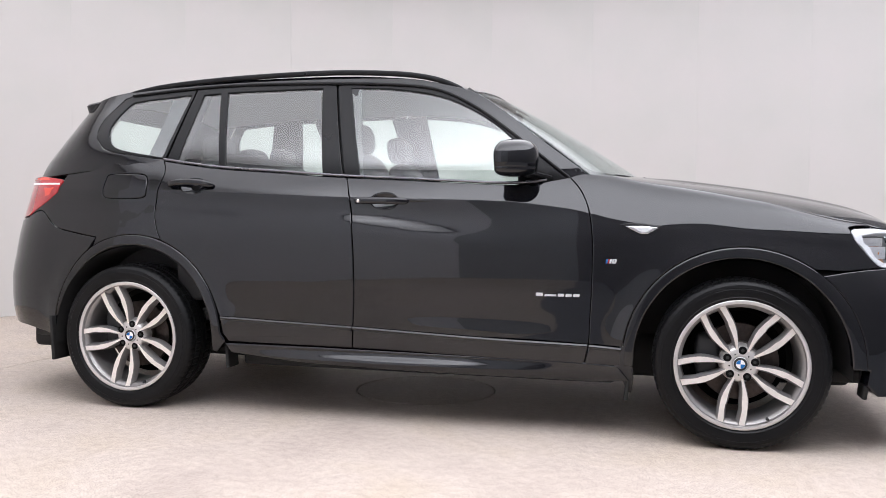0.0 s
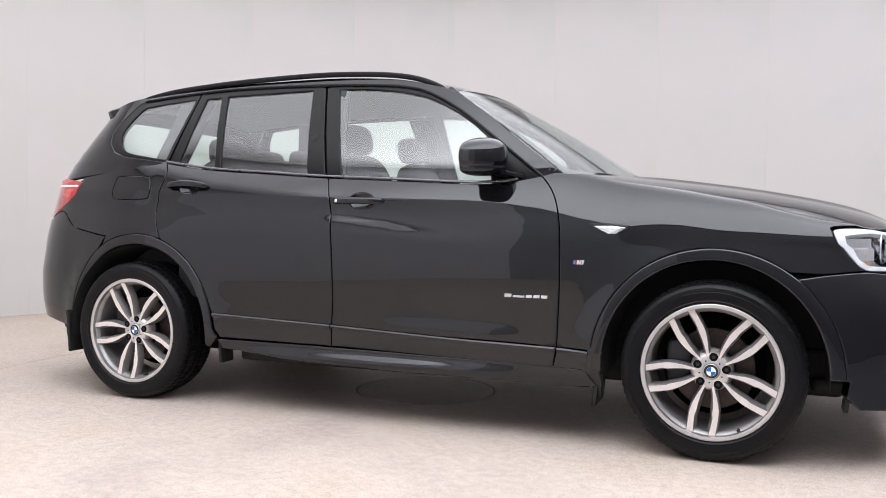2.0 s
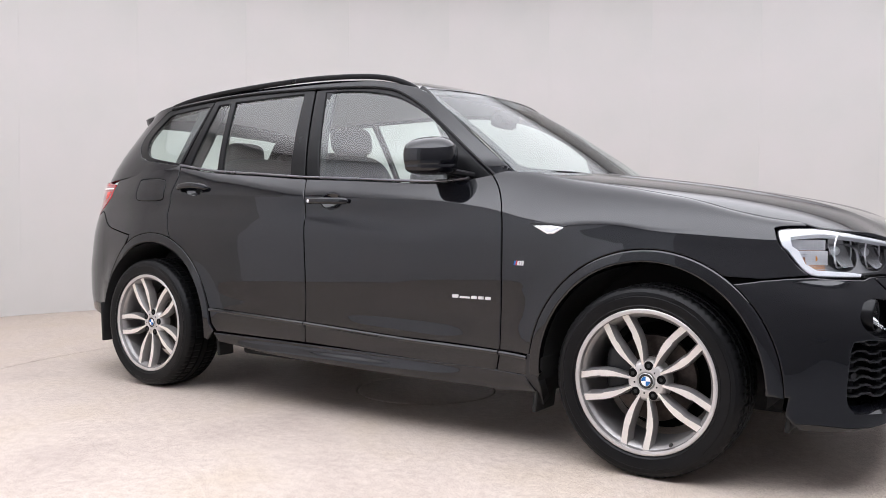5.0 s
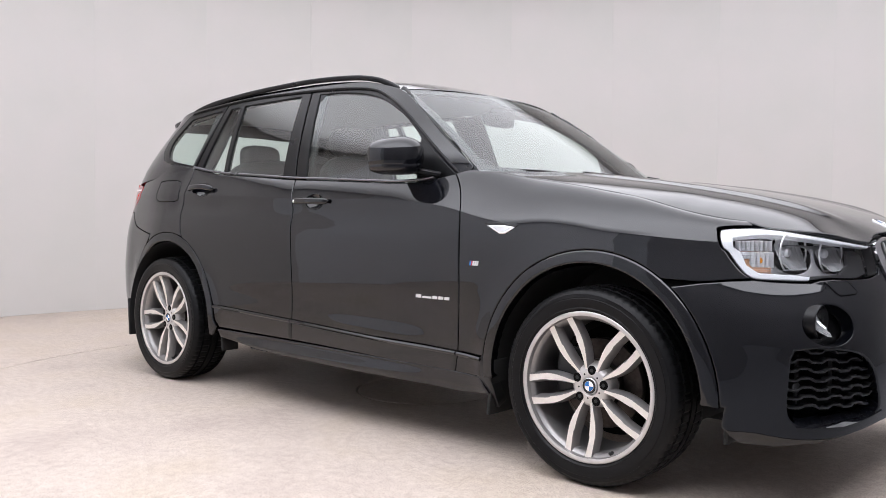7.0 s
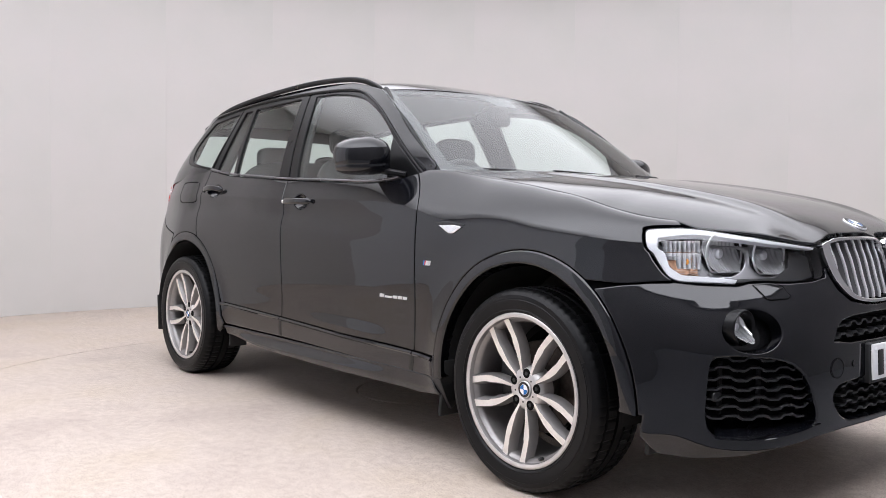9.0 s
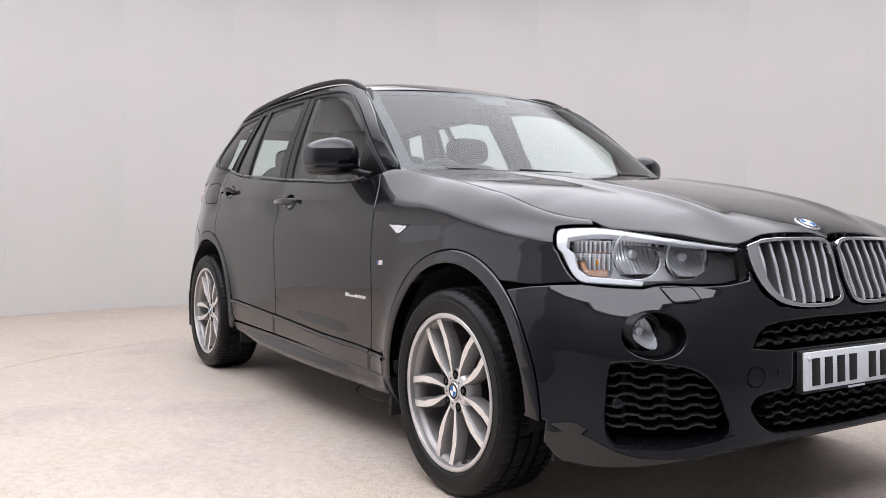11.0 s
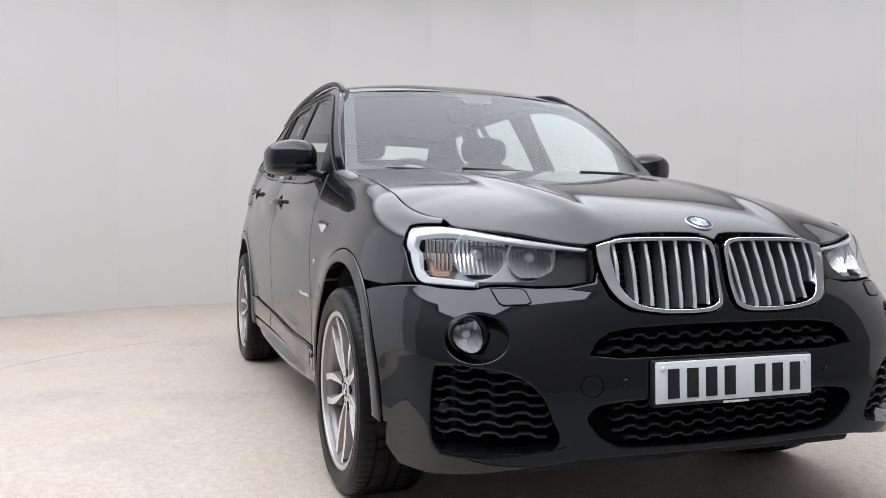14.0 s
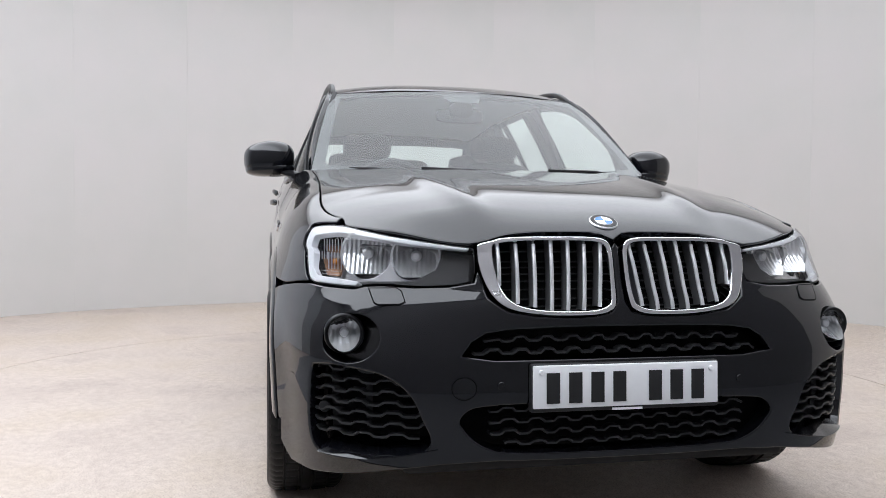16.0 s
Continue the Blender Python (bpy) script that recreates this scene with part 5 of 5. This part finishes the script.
# ---- wheels ----
def tyre(parent):
    R, rim = 0.349, 0.258
    prof = [(rim - 0.006, -0.108), (rim + 0.004, -0.113), (rim + 0.010, -0.114), (rim + 0.013, -0.1185), (rim + 0.016, -0.1205), (rim + 0.019, -0.1190), (rim + 0.035, -0.1225), (rim + 0.050, -0.1230), (rim + 0.052, -0.1212), (rim + 0.054, -0.1222), (rim + 0.066, -0.1195), (rim + 0.0675, -0.1178), (rim + 0.076, -0.113), (R - 0.008, -0.104), (R - 0.004, -0.096),
            (R - 0.0035, -0.074), (R - 0.0105, -0.073), (R - 0.0105, -0.066), (R - 0.001, -0.065), (R, -0.026), (R - 0.009, -0.025), (R - 0.009, -0.015), (R, -0.014)]
    full = prof + [(r, -y) for r, y in prof[::-1]]
    shoulder = {12: 0.0, 13: 0.0024, 14: 0.0034, 15: 0.0034, 16: 0.0}
    n = len(full)

    def vary(i, j, r):
        k = i if i < n / 2 else n - 1 - i
        cut = shoulder.get(k, 0.0)
        if k in (18, 19):
            return r - (0.004 if (j + (3 if i < n / 2 else 0)) % 5 == 0 else 0)
        return r - (cut if j % 4 == 0 else 0)
    t = revolve("tyre", full, RUBBER, parent, "black low-profile tyre with worn tread", seg=288, vary=vary, angle=28)
    # raised lettering bands on the sidewall as plain arcs
    for a0, a1, r, w in ((25, 75, 0.318, 0.014), (205, 255, 0.318, 0.014), (110, 135, 0.312, 0.010), (290, 315, 0.312, 0.010)):
        path = [(r * math.cos(radians(a0 + (a1 - a0) * i / 14)), -0.1222, r * math.sin(radians(a0 + (a1 - a0) * i / 14))) for i in range(15)]
        sweep("sidewall_band", path, RUBBER, t, "", width=w, height=0.0012, up=(0, -1, 0), seg=6)
    return t


def spoke(sgn, parent):
    """One of a pair of faceted spokes, pointing along +x in the wheel's own plane; outward is -y."""
    rs = [0.048, 0.062, 0.080, 0.100, 0.125, 0.148, 0.164, 0.174, 0.192, 0.212, 0.232, 0.2495]
    near = [0.0075, 0.0115, 0.0165, 0.0215, 0.0255, 0.0275, 0.0285, 0.0320, 0.0318, 0.0305, 0.0290, 0.0275]
    far = [0.0185, 0.0235, 0.0310, 0.0395, 0.0485, 0.0540, 0.0557, 0.0560, 0.0560, 0.0557, 0.0555, 0.0560]
    out = [-0.082, -0.0845, -0.087, -0.089, -0.091, -0.0925, -0.0935, -0.094, -0.0955, -0.097, -0.0985, -0.1005]
    dep = [0.030, 0.036, 0.040, 0.042, 0.042, 0.041, 0.040, 0.040, 0.039, 0.038, 0.038, 0.038]
    prof = list(zip(rs, near, far, out, dep))
    verts, faces = [], []
    for r, a0, b0, y, d in prof:
        ch = 0.0016
        row = [(r, y + d, a0 - 0.009), (r, y + 0.010, a0 - 0.0035), (r, y, a0 + ch), (r, y, b0 - ch), (r, y + 0.006, b0 + 0.0015), (r, y + d, b0 + 0.005)]
        verts += [(x, q, sgn * z) for x, q, z in row]
    m = len(prof)
    for i in range(m - 1):
        for j in range(5):
            p = 6 * i + j
            faces.append((p, p + 1, p + 7, p + 6))
    faces += [(0, 1, 2, 3, 4, 5), tuple(6 * (m - 1) + k for k in range(6))[::-1]]
    bm = bmesh.new()
    vs = [bm.verts.new(v) for v in verts]
    fs = [bm.faces.new([vs[i] for i in f]) for f in faces]
    ob = from_bm("spoke", bm, ALLOY_GREY, parent, "twin wheel spoke with a machined face", 22)
    ob.data.materials.append(ALLOY)
    for poly in ob.data.polygons:
        if abs(poly.normal.y) > 0.9 and poly.center.y < -0.03 and min(ob.data.vertices[i].co.y for i in poly.vertices) > -0.12:
            poly.material_index = 1
    return ob


def build_wheel():
    rim = revolve("wheel", [(0.2595, -0.1045), (0.2640, -0.1065), (0.2655, -0.111), (0.2625, -0.1145), (0.2570, -0.1150), (0.2490, -0.1125), (0.2470, -0.108), (0.2450, -0.096), (0.2350, -0.088), (0.2310, -0.075), (0.2290, -0.03), (0.2270, 0.09), (0.250, 0.11), (0.262, 0.112)], ALLOY_GREY, car, "five twin-spoke alloy wheel with machined faces", seg=96, angle=40)
    lip = revolve("rim_edge", [(0.2655, -0.1112), (0.2628, -0.1154), (0.2570, -0.1162), (0.2485, -0.1135), (0.2478, -0.1115)], RIM, rim, "bright machined rim edge", seg=96, angle=50)
    tyre(rim)
    for k in range(5):
        for sgn in (1, -1):
            if k == 0 and sgn == 1:
                first = [spoke(1, rim), spoke(-1, rim)]
            elif k > 0:
                o = new("spoke", first[0 if sgn == 1 else 1].data)
                o.parent = rim
                o["label"] = "twin wheel spoke with a machined face"
                o.rotation_euler = (0, -radians(46 + 72 * k), 0)
    for o in first:
        o.rotation_euler = (0, -radians(46), 0)
    revolve("hub", [(0.0001, -0.076), (0.028, -0.077), (0.031, -0.080), (0.036, -0.0845), (0.060, -0.0840), (0.070, -0.078), (0.078, -0.058), (0.084, -0.020), (0.084, 0.03)], RIM, rim, "painted wheel hub", seg=60, angle=40)
    for k in range(5):
        a = radians(46 + 36 + 72 * k)
        c = (0.056 * math.cos(a), -0.07, 0.056 * math.sin(a))
        # flat black discs give the shade of bolt wells and vent holes; nothing is cut
        w = disc("bolt_well_shade", (c[0], -0.0826, c[2]), (0, -1, 0), 0.0172, 0.002, DARK, rim, "", 20, 0.1)
        disc("wheel_bolt", (c[0], -0.0836, c[2]), (0, -1, 0), 0.0080, 0.002, INK, w, "dark wheel bolt", 6, 0.2)
        b = radians(46 + 72 * k)
        disc("vent_hole_shade", (0.044 * math.cos(b), -0.0835, 0.044 * math.sin(b)), (0, -1, 0), 0.0035, 0.002, INK, rim, "", 10, 0.2)
    roundel(Vector((0, -0.083, 0)), Vector((0, -1, 0)), 0.0285, rim)
    a = radians(-64)
    disc("valve", (0.236 * math.cos(a), -0.100, 0.236 * math.sin(a)), (0, -1, 0), 0.006, 0.018, PLASTIC, rim, "", 12, 0.3)
    d = revolve("brake_disc", [(0.075, 0.0), (0.158, 0.0), (0.160, 0.003), (0.160, 0.024), (0.158, 0.027), (0.075, 0.027)], STEEL, rim, "worn steel brake disc", seg=72)
    revolve("disc_bell", [(0.001, -0.032), (0.080, -0.030), (0.086, -0.026), (0.088, 0.0)], STEEL, d, "", seg=48)
    pillow("brake_caliper", (-0.125, 0.002, 0.02), (0.050, 0.04, 0.095), CALIPER, rim, "dark grey brake caliper", 4)
    # black disc closing the barrel, in place of the shade behind the spokes
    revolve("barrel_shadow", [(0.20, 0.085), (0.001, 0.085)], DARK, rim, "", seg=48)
    return rim


def wheels():
    w = build_wheel()
    w.matrix_basis = pose(WHEEL_X, -0.802, 0.347)
    for x, y, turn, spin in ((-WHEEL_X, -0.785, 0, 3), (WHEEL_X, 0.802, 180, 20), (-WHEEL_X, 0.785, 180, 40)):
        o = copy_thing(w, pose(x, y, 0.347) @ pose(0, 0, 0, 0, 0, turn) @ pose(0, 0, 0, 0, spin, 0))
        o["label"] = w["label"]


def wells():
    """Dark inner wheel housings and the underside."""
    for side in (1, -1):
        for cx in (WHEEL_X - 0.005, -WHEEL_X + 0.03):
            bm = bmesh.new()
            seg = 40
            rows = []
            for y in (-0.895, -0.70, -0.50):
                rows.append([bm.verts.new((cx + 0.425 * math.cos(radians(-6 + 192 * j / seg)), y * side, 0.345 + 0.435 * math.sin(radians(-6 + 192 * j / seg)))) for j in range(seg + 1)])
            for a, b in zip(rows, rows[1:]):
                for j in range(seg):
                    bm.faces.new((a[j], a[j + 1], b[j + 1], b[j]))
            bm.faces.new(rows[-1])
            bm.transform(Matrix.Identity(4))
            from_bm("wheel_housing", bm, MUD, car, "dark wheel-arch liner", 60)
    box("underbody", (0.0, 0, 0.275), (1.80, 1.36, 0.15), MUD, car, "dark underbody", 0.02)
    box("underbody", (1.95, 0, 0.265), (0.36, 1.14, 0.06), MUD, car, "dark underbody", 0.02)
    box("underbody", (1.40, 0, 0.31), (1.0, 1.04, 0.2), MUD, car, "dark underbody", 0.03)
    box("underbody", (-1.5, 0, 0.31), (1.5, 1.02, 0.2), MUD, car, "dark underbody", 0.03)
    box("underbody", (-2.0, 0, 0.34), (0.35, 1.2, 0.12), MUD, car, "dark underbody", 0.03)
    for side in (1, -1):
        for x, z in ((0.962, 0.30), (-1.835, 0.34), (-0.90, 0.27), (1.885, 0.28)):
            big = x in (0.962, -1.835)
            box("mud_flap", (x, -0.80 * side, z - (0.02 if big else 0.0)), (0.018, 0.17 if big else 0.10, 0.22 if big else 0.12), MUD, car, "black rubber mud flap", 0.006, pose(0, 0, 0, 0, 6 if x > 0 else -4, 0))


def inner_shell(side):
    """Dark sheet behind the panel gaps."""
    arch_f, arch_r = to_flank(arc(1.40, 0.345, 0.47, 180, 0, 20)), to_flank(arc(-1.375, 0.345, 0.475, 180, 0, 20))
    poly = xz([(0.93, 0.28)]) + arch_f + sz([(-0.50, 0.80), (-0.45, 0.85)]) + [(-0.42, 1.8), (0.0, 1.85), (0.3, 1.85), (0.6, 1.6)] + xz([(-0.3, 1.07), (-0.9, 1.11), (-1.28, 1.15), (-1.7, 1.15)]) + sz([(3.1, 0.9)]) + to_flank([(-1.86, 0.345)]) + arch_r[1:] + xz([(-0.88, 0.28)])
    panel("inner_shell", sunk(flank, 0.024), poly, DARK, car, "", step=(0.08, 0.08), edge=(0.05, 0.05), thick=0.0, side=side, drop=0)


# ---- fittings ----
def handles(side, front, rear):
    for owner, x0, x1, z, key in ((front, -0.255, -0.005, 1.010, True), (rear, -1.205, -0.965, 1.078, False)):
        def at(x, dz, lift):
            q = xz([(x, z + dz)])[0]
            p = Vector(flank(*q)) + normal_at(flank, *q) * lift
            return Vector((p.x, p.y * side, p.z))
        slope = -0.02
        xc, zc = FRONT_CUP if key else REAR_CUP

        def dish(s, v):
            p, n = Vector(flank(s, v)), normal_at(flank, s, v)
            r = ((p.x - xc) / 0.064) ** 2 + ((p.z - zc) / 0.036) ** 2
            p = p - n * (0.026 * max(0.0, 1 - r) + 0.0015)
            return (p.x, p.y, p.z)
        panel("handle_cup", dish, cup_outline(xc, zc, 1.03), PAINT, owner, "dished handle recess", step=(0.014, 0.010), edge=(0.012, 0.012), gap=0, thick=0.0, roll=0.002, drop=0.0, side=side)
        pts = smooth_path([at(x0, -0.004, 0.010), at(x0 + 0.035, -0.001, 0.026), at((x0 + x1) / 2, 0.0, 0.034), at(x1 - 0.05, -0.002, 0.026), at(x1, -0.006, 0.008)], 5)
        h = sweep("door_handle", pts, PAINT, owner, "gloss black pull handle", width=0.020, height=0.030, up=(0, 0, 1), seg=14, taper=0.12, power=2.4)
        if key:
            n = normal_at(flank, *xz([(x0 + 0.02, z)])[0])
            disc("lock_barrel", at(x0 + 0.024, -0.002, 0.033), (n.x, n.y * side, n.z), 0.008, 0.003, CHROME, h, "silver key barrel", 18, 0.2)


def mirrors(front, side):
    def shape(p):
        x, y, z = p
        if x < 0:
            x *= 0.55
        k = 1 - 0.22 * max(0, -y / 0.125)
        z = z * (k if z > 0 else 1 - 0.10 * max(0, y / 0.125))
        x += -0.28 * max(0, -y) * 0.9
        return Vector((x, y, z))
    m = Matrix.Diagonal((1, side, 1, 1))
    c = Vector((0.468, -0.915 * side, 1.188))
    f = lambda p: Vector((shape(p).x, shape(p).y * side, shape(p).z))
    ob = pillow("door_mirror", c, (0.108, 0.112, 0.080), PAINT, front, "gloss black door mirror", 2.8, shape=f, seg=40)
    pillow("mirror_base", c + Vector((0.0, 0.004 * side, -0.045)), (0.104, 0.109, 0.036), PAINT, ob, "gloss black lower mirror shell", 2.8, shape=f, seg=36)
    pillow("mirror_glass", c + Vector((-0.056, 0.0, 0.0)), (0.006, 0.088, 0.056), CHROME, ob, "mirror glass", 3.0)
    sweep("mirror_arm", [c + Vector((0.02, 0.06 * side, -0.055)), c + Vector((0.085, 0.100 * side, -0.070)), c + Vector((0.125, 0.140 * side, -0.080))], TRIM, ob, "gloss black mirror arm", width=0.09, height=0.030, seg=12)
    panel("mirror_sail", sunk(cabin, -0.003), [(0.450, 1.283), (0.560, 1.205), (0.690, 1.103), (0.56, 1.085), (0.478, 1.08)], TRIM, front, "gloss black mirror triangle", step=(0.05, 0.05), thick=0.012, side=side)


def badges(side, wing_ob, front):
    rep = xz([(0.940, 0.902), (1.02, 0.903), (1.074, 0.896), (1.031, 0.872), (1.003, 0.871)])
    r = panel("side_repeater", sunk(flank, -0.001), rep, CHROME, wing_ob, "chrome side repeater with white lens", step=(0.02, 0.03), gap=0, thick=0.006, lift=0.004, roll=0.003, drop=0.002, side=side)
    panel("repeater_lens", sunk(flank, -0.006), xz([(0.965, 0.897), (1.02, 0.898), (1.055, 0.894), (1.024, 0.877), (1.006, 0.876)]), SATIN_CHROME, r, "white lens", step=(0.02, 0.03), gap=0, thick=0.003, roll=0.002, drop=0.001, side=side)
    # dark strip drawn as the shade along the repeater's upper edge
    panel("repeater_shadow", flank, xz([(0.92, 0.911), (1.02, 0.913), (1.088, 0.905), (1.074, 0.899), (1.02, 0.906), (0.94, 0.905)]), SATIN, r, "", step=(0.03, 0.03), gap=0, thick=0.004, lift=0.003, roll=0.001, drop=0.001, side=side)
    for x0, x1, mat in ((0.861, 0.868, BLUE), (0.869, 0.874, ENAMEL_RED), (0.876, 0.884, SATIN_CHROME), (0.886, 0.894, SATIN_CHROME), (0.896, 0.904, SATIN_CHROME)):
        panel("wing_emblem", flank, xz([(x0, 0.746), (x1, 0.746), (x1 + 0.004, 0.764), (x0 + 0.004, 0.764)]), mat, wing_ob, "small tri-colour emblem", step=(0.02, 0.02), gap=0, thick=0.002, lift=0.002, roll=0.0006, drop=0.0005, side=side)
    x = 0.570
    for w, h in ((0.030, 0.014), (0.050, 0.008), (0.026, 0.012), (0.026, 0.012), (0.026, 0.012)):
        panel("model_bar", flank, xz([(x, 0.601), (x + w, 0.601), (x + w + 0.002, 0.601 + h), (x + 0.002, 0.601 + h)]), SATIN_CHROME, front, "silver model-badge bar", step=(0.03, 0.03), gap=0, thick=0.002, lift=0.0025, roll=0.0008, drop=0.0006, side=side)
        x += w + 0.0065


# ---- inside ----
def seat(x, y, label):
    s = new("seat")
    s.parent = car
    s["label"] = label
    lean = pose(0, 0, 0, 0, -18, 0)
    pillow("cushion", (x + 0.02, y, 0.70), (0.27, 0.26, 0.09), CLOTH, s, "", 4)
    pillow("backrest", (x - 0.31, y, 0.98), (0.075, 0.25, 0.28), CLOTH, s, "", 3.6, lean)
    pillow("headrest", (x - 0.41, y, 1.328), (0.058, 0.135, 0.075), CLOTH, s, "", 3.4, pose(0, 0, 0, 0, -8, 0))
    for k in (-1, 1):
        sweep("headrest_post", [(x - 0.385, y + 0.06 * k, 1.20), (x - 0.405, y + 0.06 * k, 1.30)], SATIN_CHROME, s, "", width=0.012, height=0.012, up=(0, 1, 0))


def interior():
    seat(0.0, -0.37, "black leather front seat")
    seat(0.0, 0.37, "black leather front seat")
    b = new("rear_bench")
    b.parent = car
    b["label"] = "black leather rear bench with headrests"
    pillow("cushion", (-0.78, 0, 0.74), (0.26, 0.66, 0.10), CLOTH, b, "", 5)
    pillow("backrest", (-1.08, 0, 1.00), (0.08, 0.66, 0.27), CLOTH, b, "", 5, pose(0, 0, 0, 0, -20, 0))
    for y in (-0.40, 0.0, 0.40):
        pillow("headrest", (-1.18, y, 1.275 if y else 1.24), (0.05, 0.13, 0.075), CLOTH, b, "", 3.4)
    pillow("dashboard", (0.74, 0, 0.98), (0.22, 0.70, 0.11), DASH, car, "black dashboard", 4)
    bm = bmesh.new()
    R, r = 0.185, 0.016
    seg, sub = 40, 10
    rows = [[bm.verts.new(((R + r * math.cos(2 * math.pi * k / sub)) * math.cos(2 * math.pi * j / seg), (R + r * math.cos(2 * math.pi * k / sub)) * math.sin(2 * math.pi * j / seg), r * math.sin(2 * math.pi * k / sub))) for k in range(sub)] for j in range(seg)]
    for j in range(seg):
        for k in range(sub):
            bm.faces.new((rows[j][k], rows[(j + 1) % seg][k], rows[(j + 1) % seg][(k + 1) % sub], rows[j][(k + 1) % sub]))
    m = pose(0.42, -0.37, 1.02, 0, -66, 0)
    bm.transform(m)
    w = from_bm("steering_wheel", bm, CLOTH, car, "black steering wheel", 60)
    pillow("wheel_boss", m.translation, (0.03, 0.075, 0.06), DASH, w, "", 3, pose(0, 0, 0, 0, 24, 0))
    sweep("wheel_spoke", [m @ Vector((0, -0.17, 0)), m @ Vector((0, 0, 0.0)), m @ Vector((0, 0.17, 0))], DASH, w, "", width=0.03, height=0.02)
    pillow("rear_view_mirror", (0.30, 0, 1.43), (0.02, 0.12, 0.035), PLASTIC, car, "black rear-view mirror", 3.5)
    panel("headlining", sunk(roof, 0.05), [(-1.7, -0.54), (0.15, -0.55), (0.2, 0), (0.15, 0.55), (-1.7, 0.54)], LINING, car, "grey headlining", step=(0.12, 0.1), edge=(0.1, 0.1), thick=0.0)
    for side in (1, -1):
        sweep("pillar_trim", [(-0.36, -0.60 * side, 1.56), (-0.33, -0.70 * side, 1.32), (-0.29, -0.77 * side, 1.08)], DASH, car, "grey pillar trim", width=0.10, height=0.03, up=(0, 1, 0))
        sweep("pillar_trim", [(-1.22, -0.575 * side, 1.56), (-1.27, -0.64 * side, 1.36), (-1.32, -0.71 * side, 1.18)], DASH, car, "grey pillar trim", width=0.20, height=0.03, up=(0, 1, 0))
        sweep("pillar_trim", [(0.20, -0.60 * side, 1.52), (0.45, -0.68 * side, 1.34), (0.72, -0.735 * side, 1.13)], DASH, car, "grey pillar trim", width=0.05, height=0.03, up=(0, 1, 0))
        box("door_card", (-0.25, -0.77 * side, 0.80), (1.9, 0.05, 0.56), DASH, car, "black inner door card", 0.02)
    box("cabin_floor", (-0.4, 0, 0.45), (2.3, 1.5, 0.06), DASH, car, "dark carpeted cabin floor", 0.01)
    box("bulkhead", (0.93, 0, 0.72), (0.05, 1.44, 0.66), DARK, car, "", 0.01)
    box("boot_floor", (-1.65, 0, 0.72), (0.9, 1.2, 0.5), DASH, car, "dark boot floor", 0.02)


for side in (1, -1):
    front, rear = doors(side)
    wing_ob = wing(side)
    arch_trims(side)
    sill(side)
    quarter(side)
    greenhouse(side, front, rear)
    inner_shell(side)
    handles(side, front, rear)
    mirrors(front, side)
    badges(side, wing_ob, front)
tail()
roof_parts()
screen()
bonnet_panel()
bumper_ob = bumper()
intakes(bumper_ob)
fog_lamps(bumper_ob)
headlamps()
kidneys()
plate()
wheels()
wells()
interior()
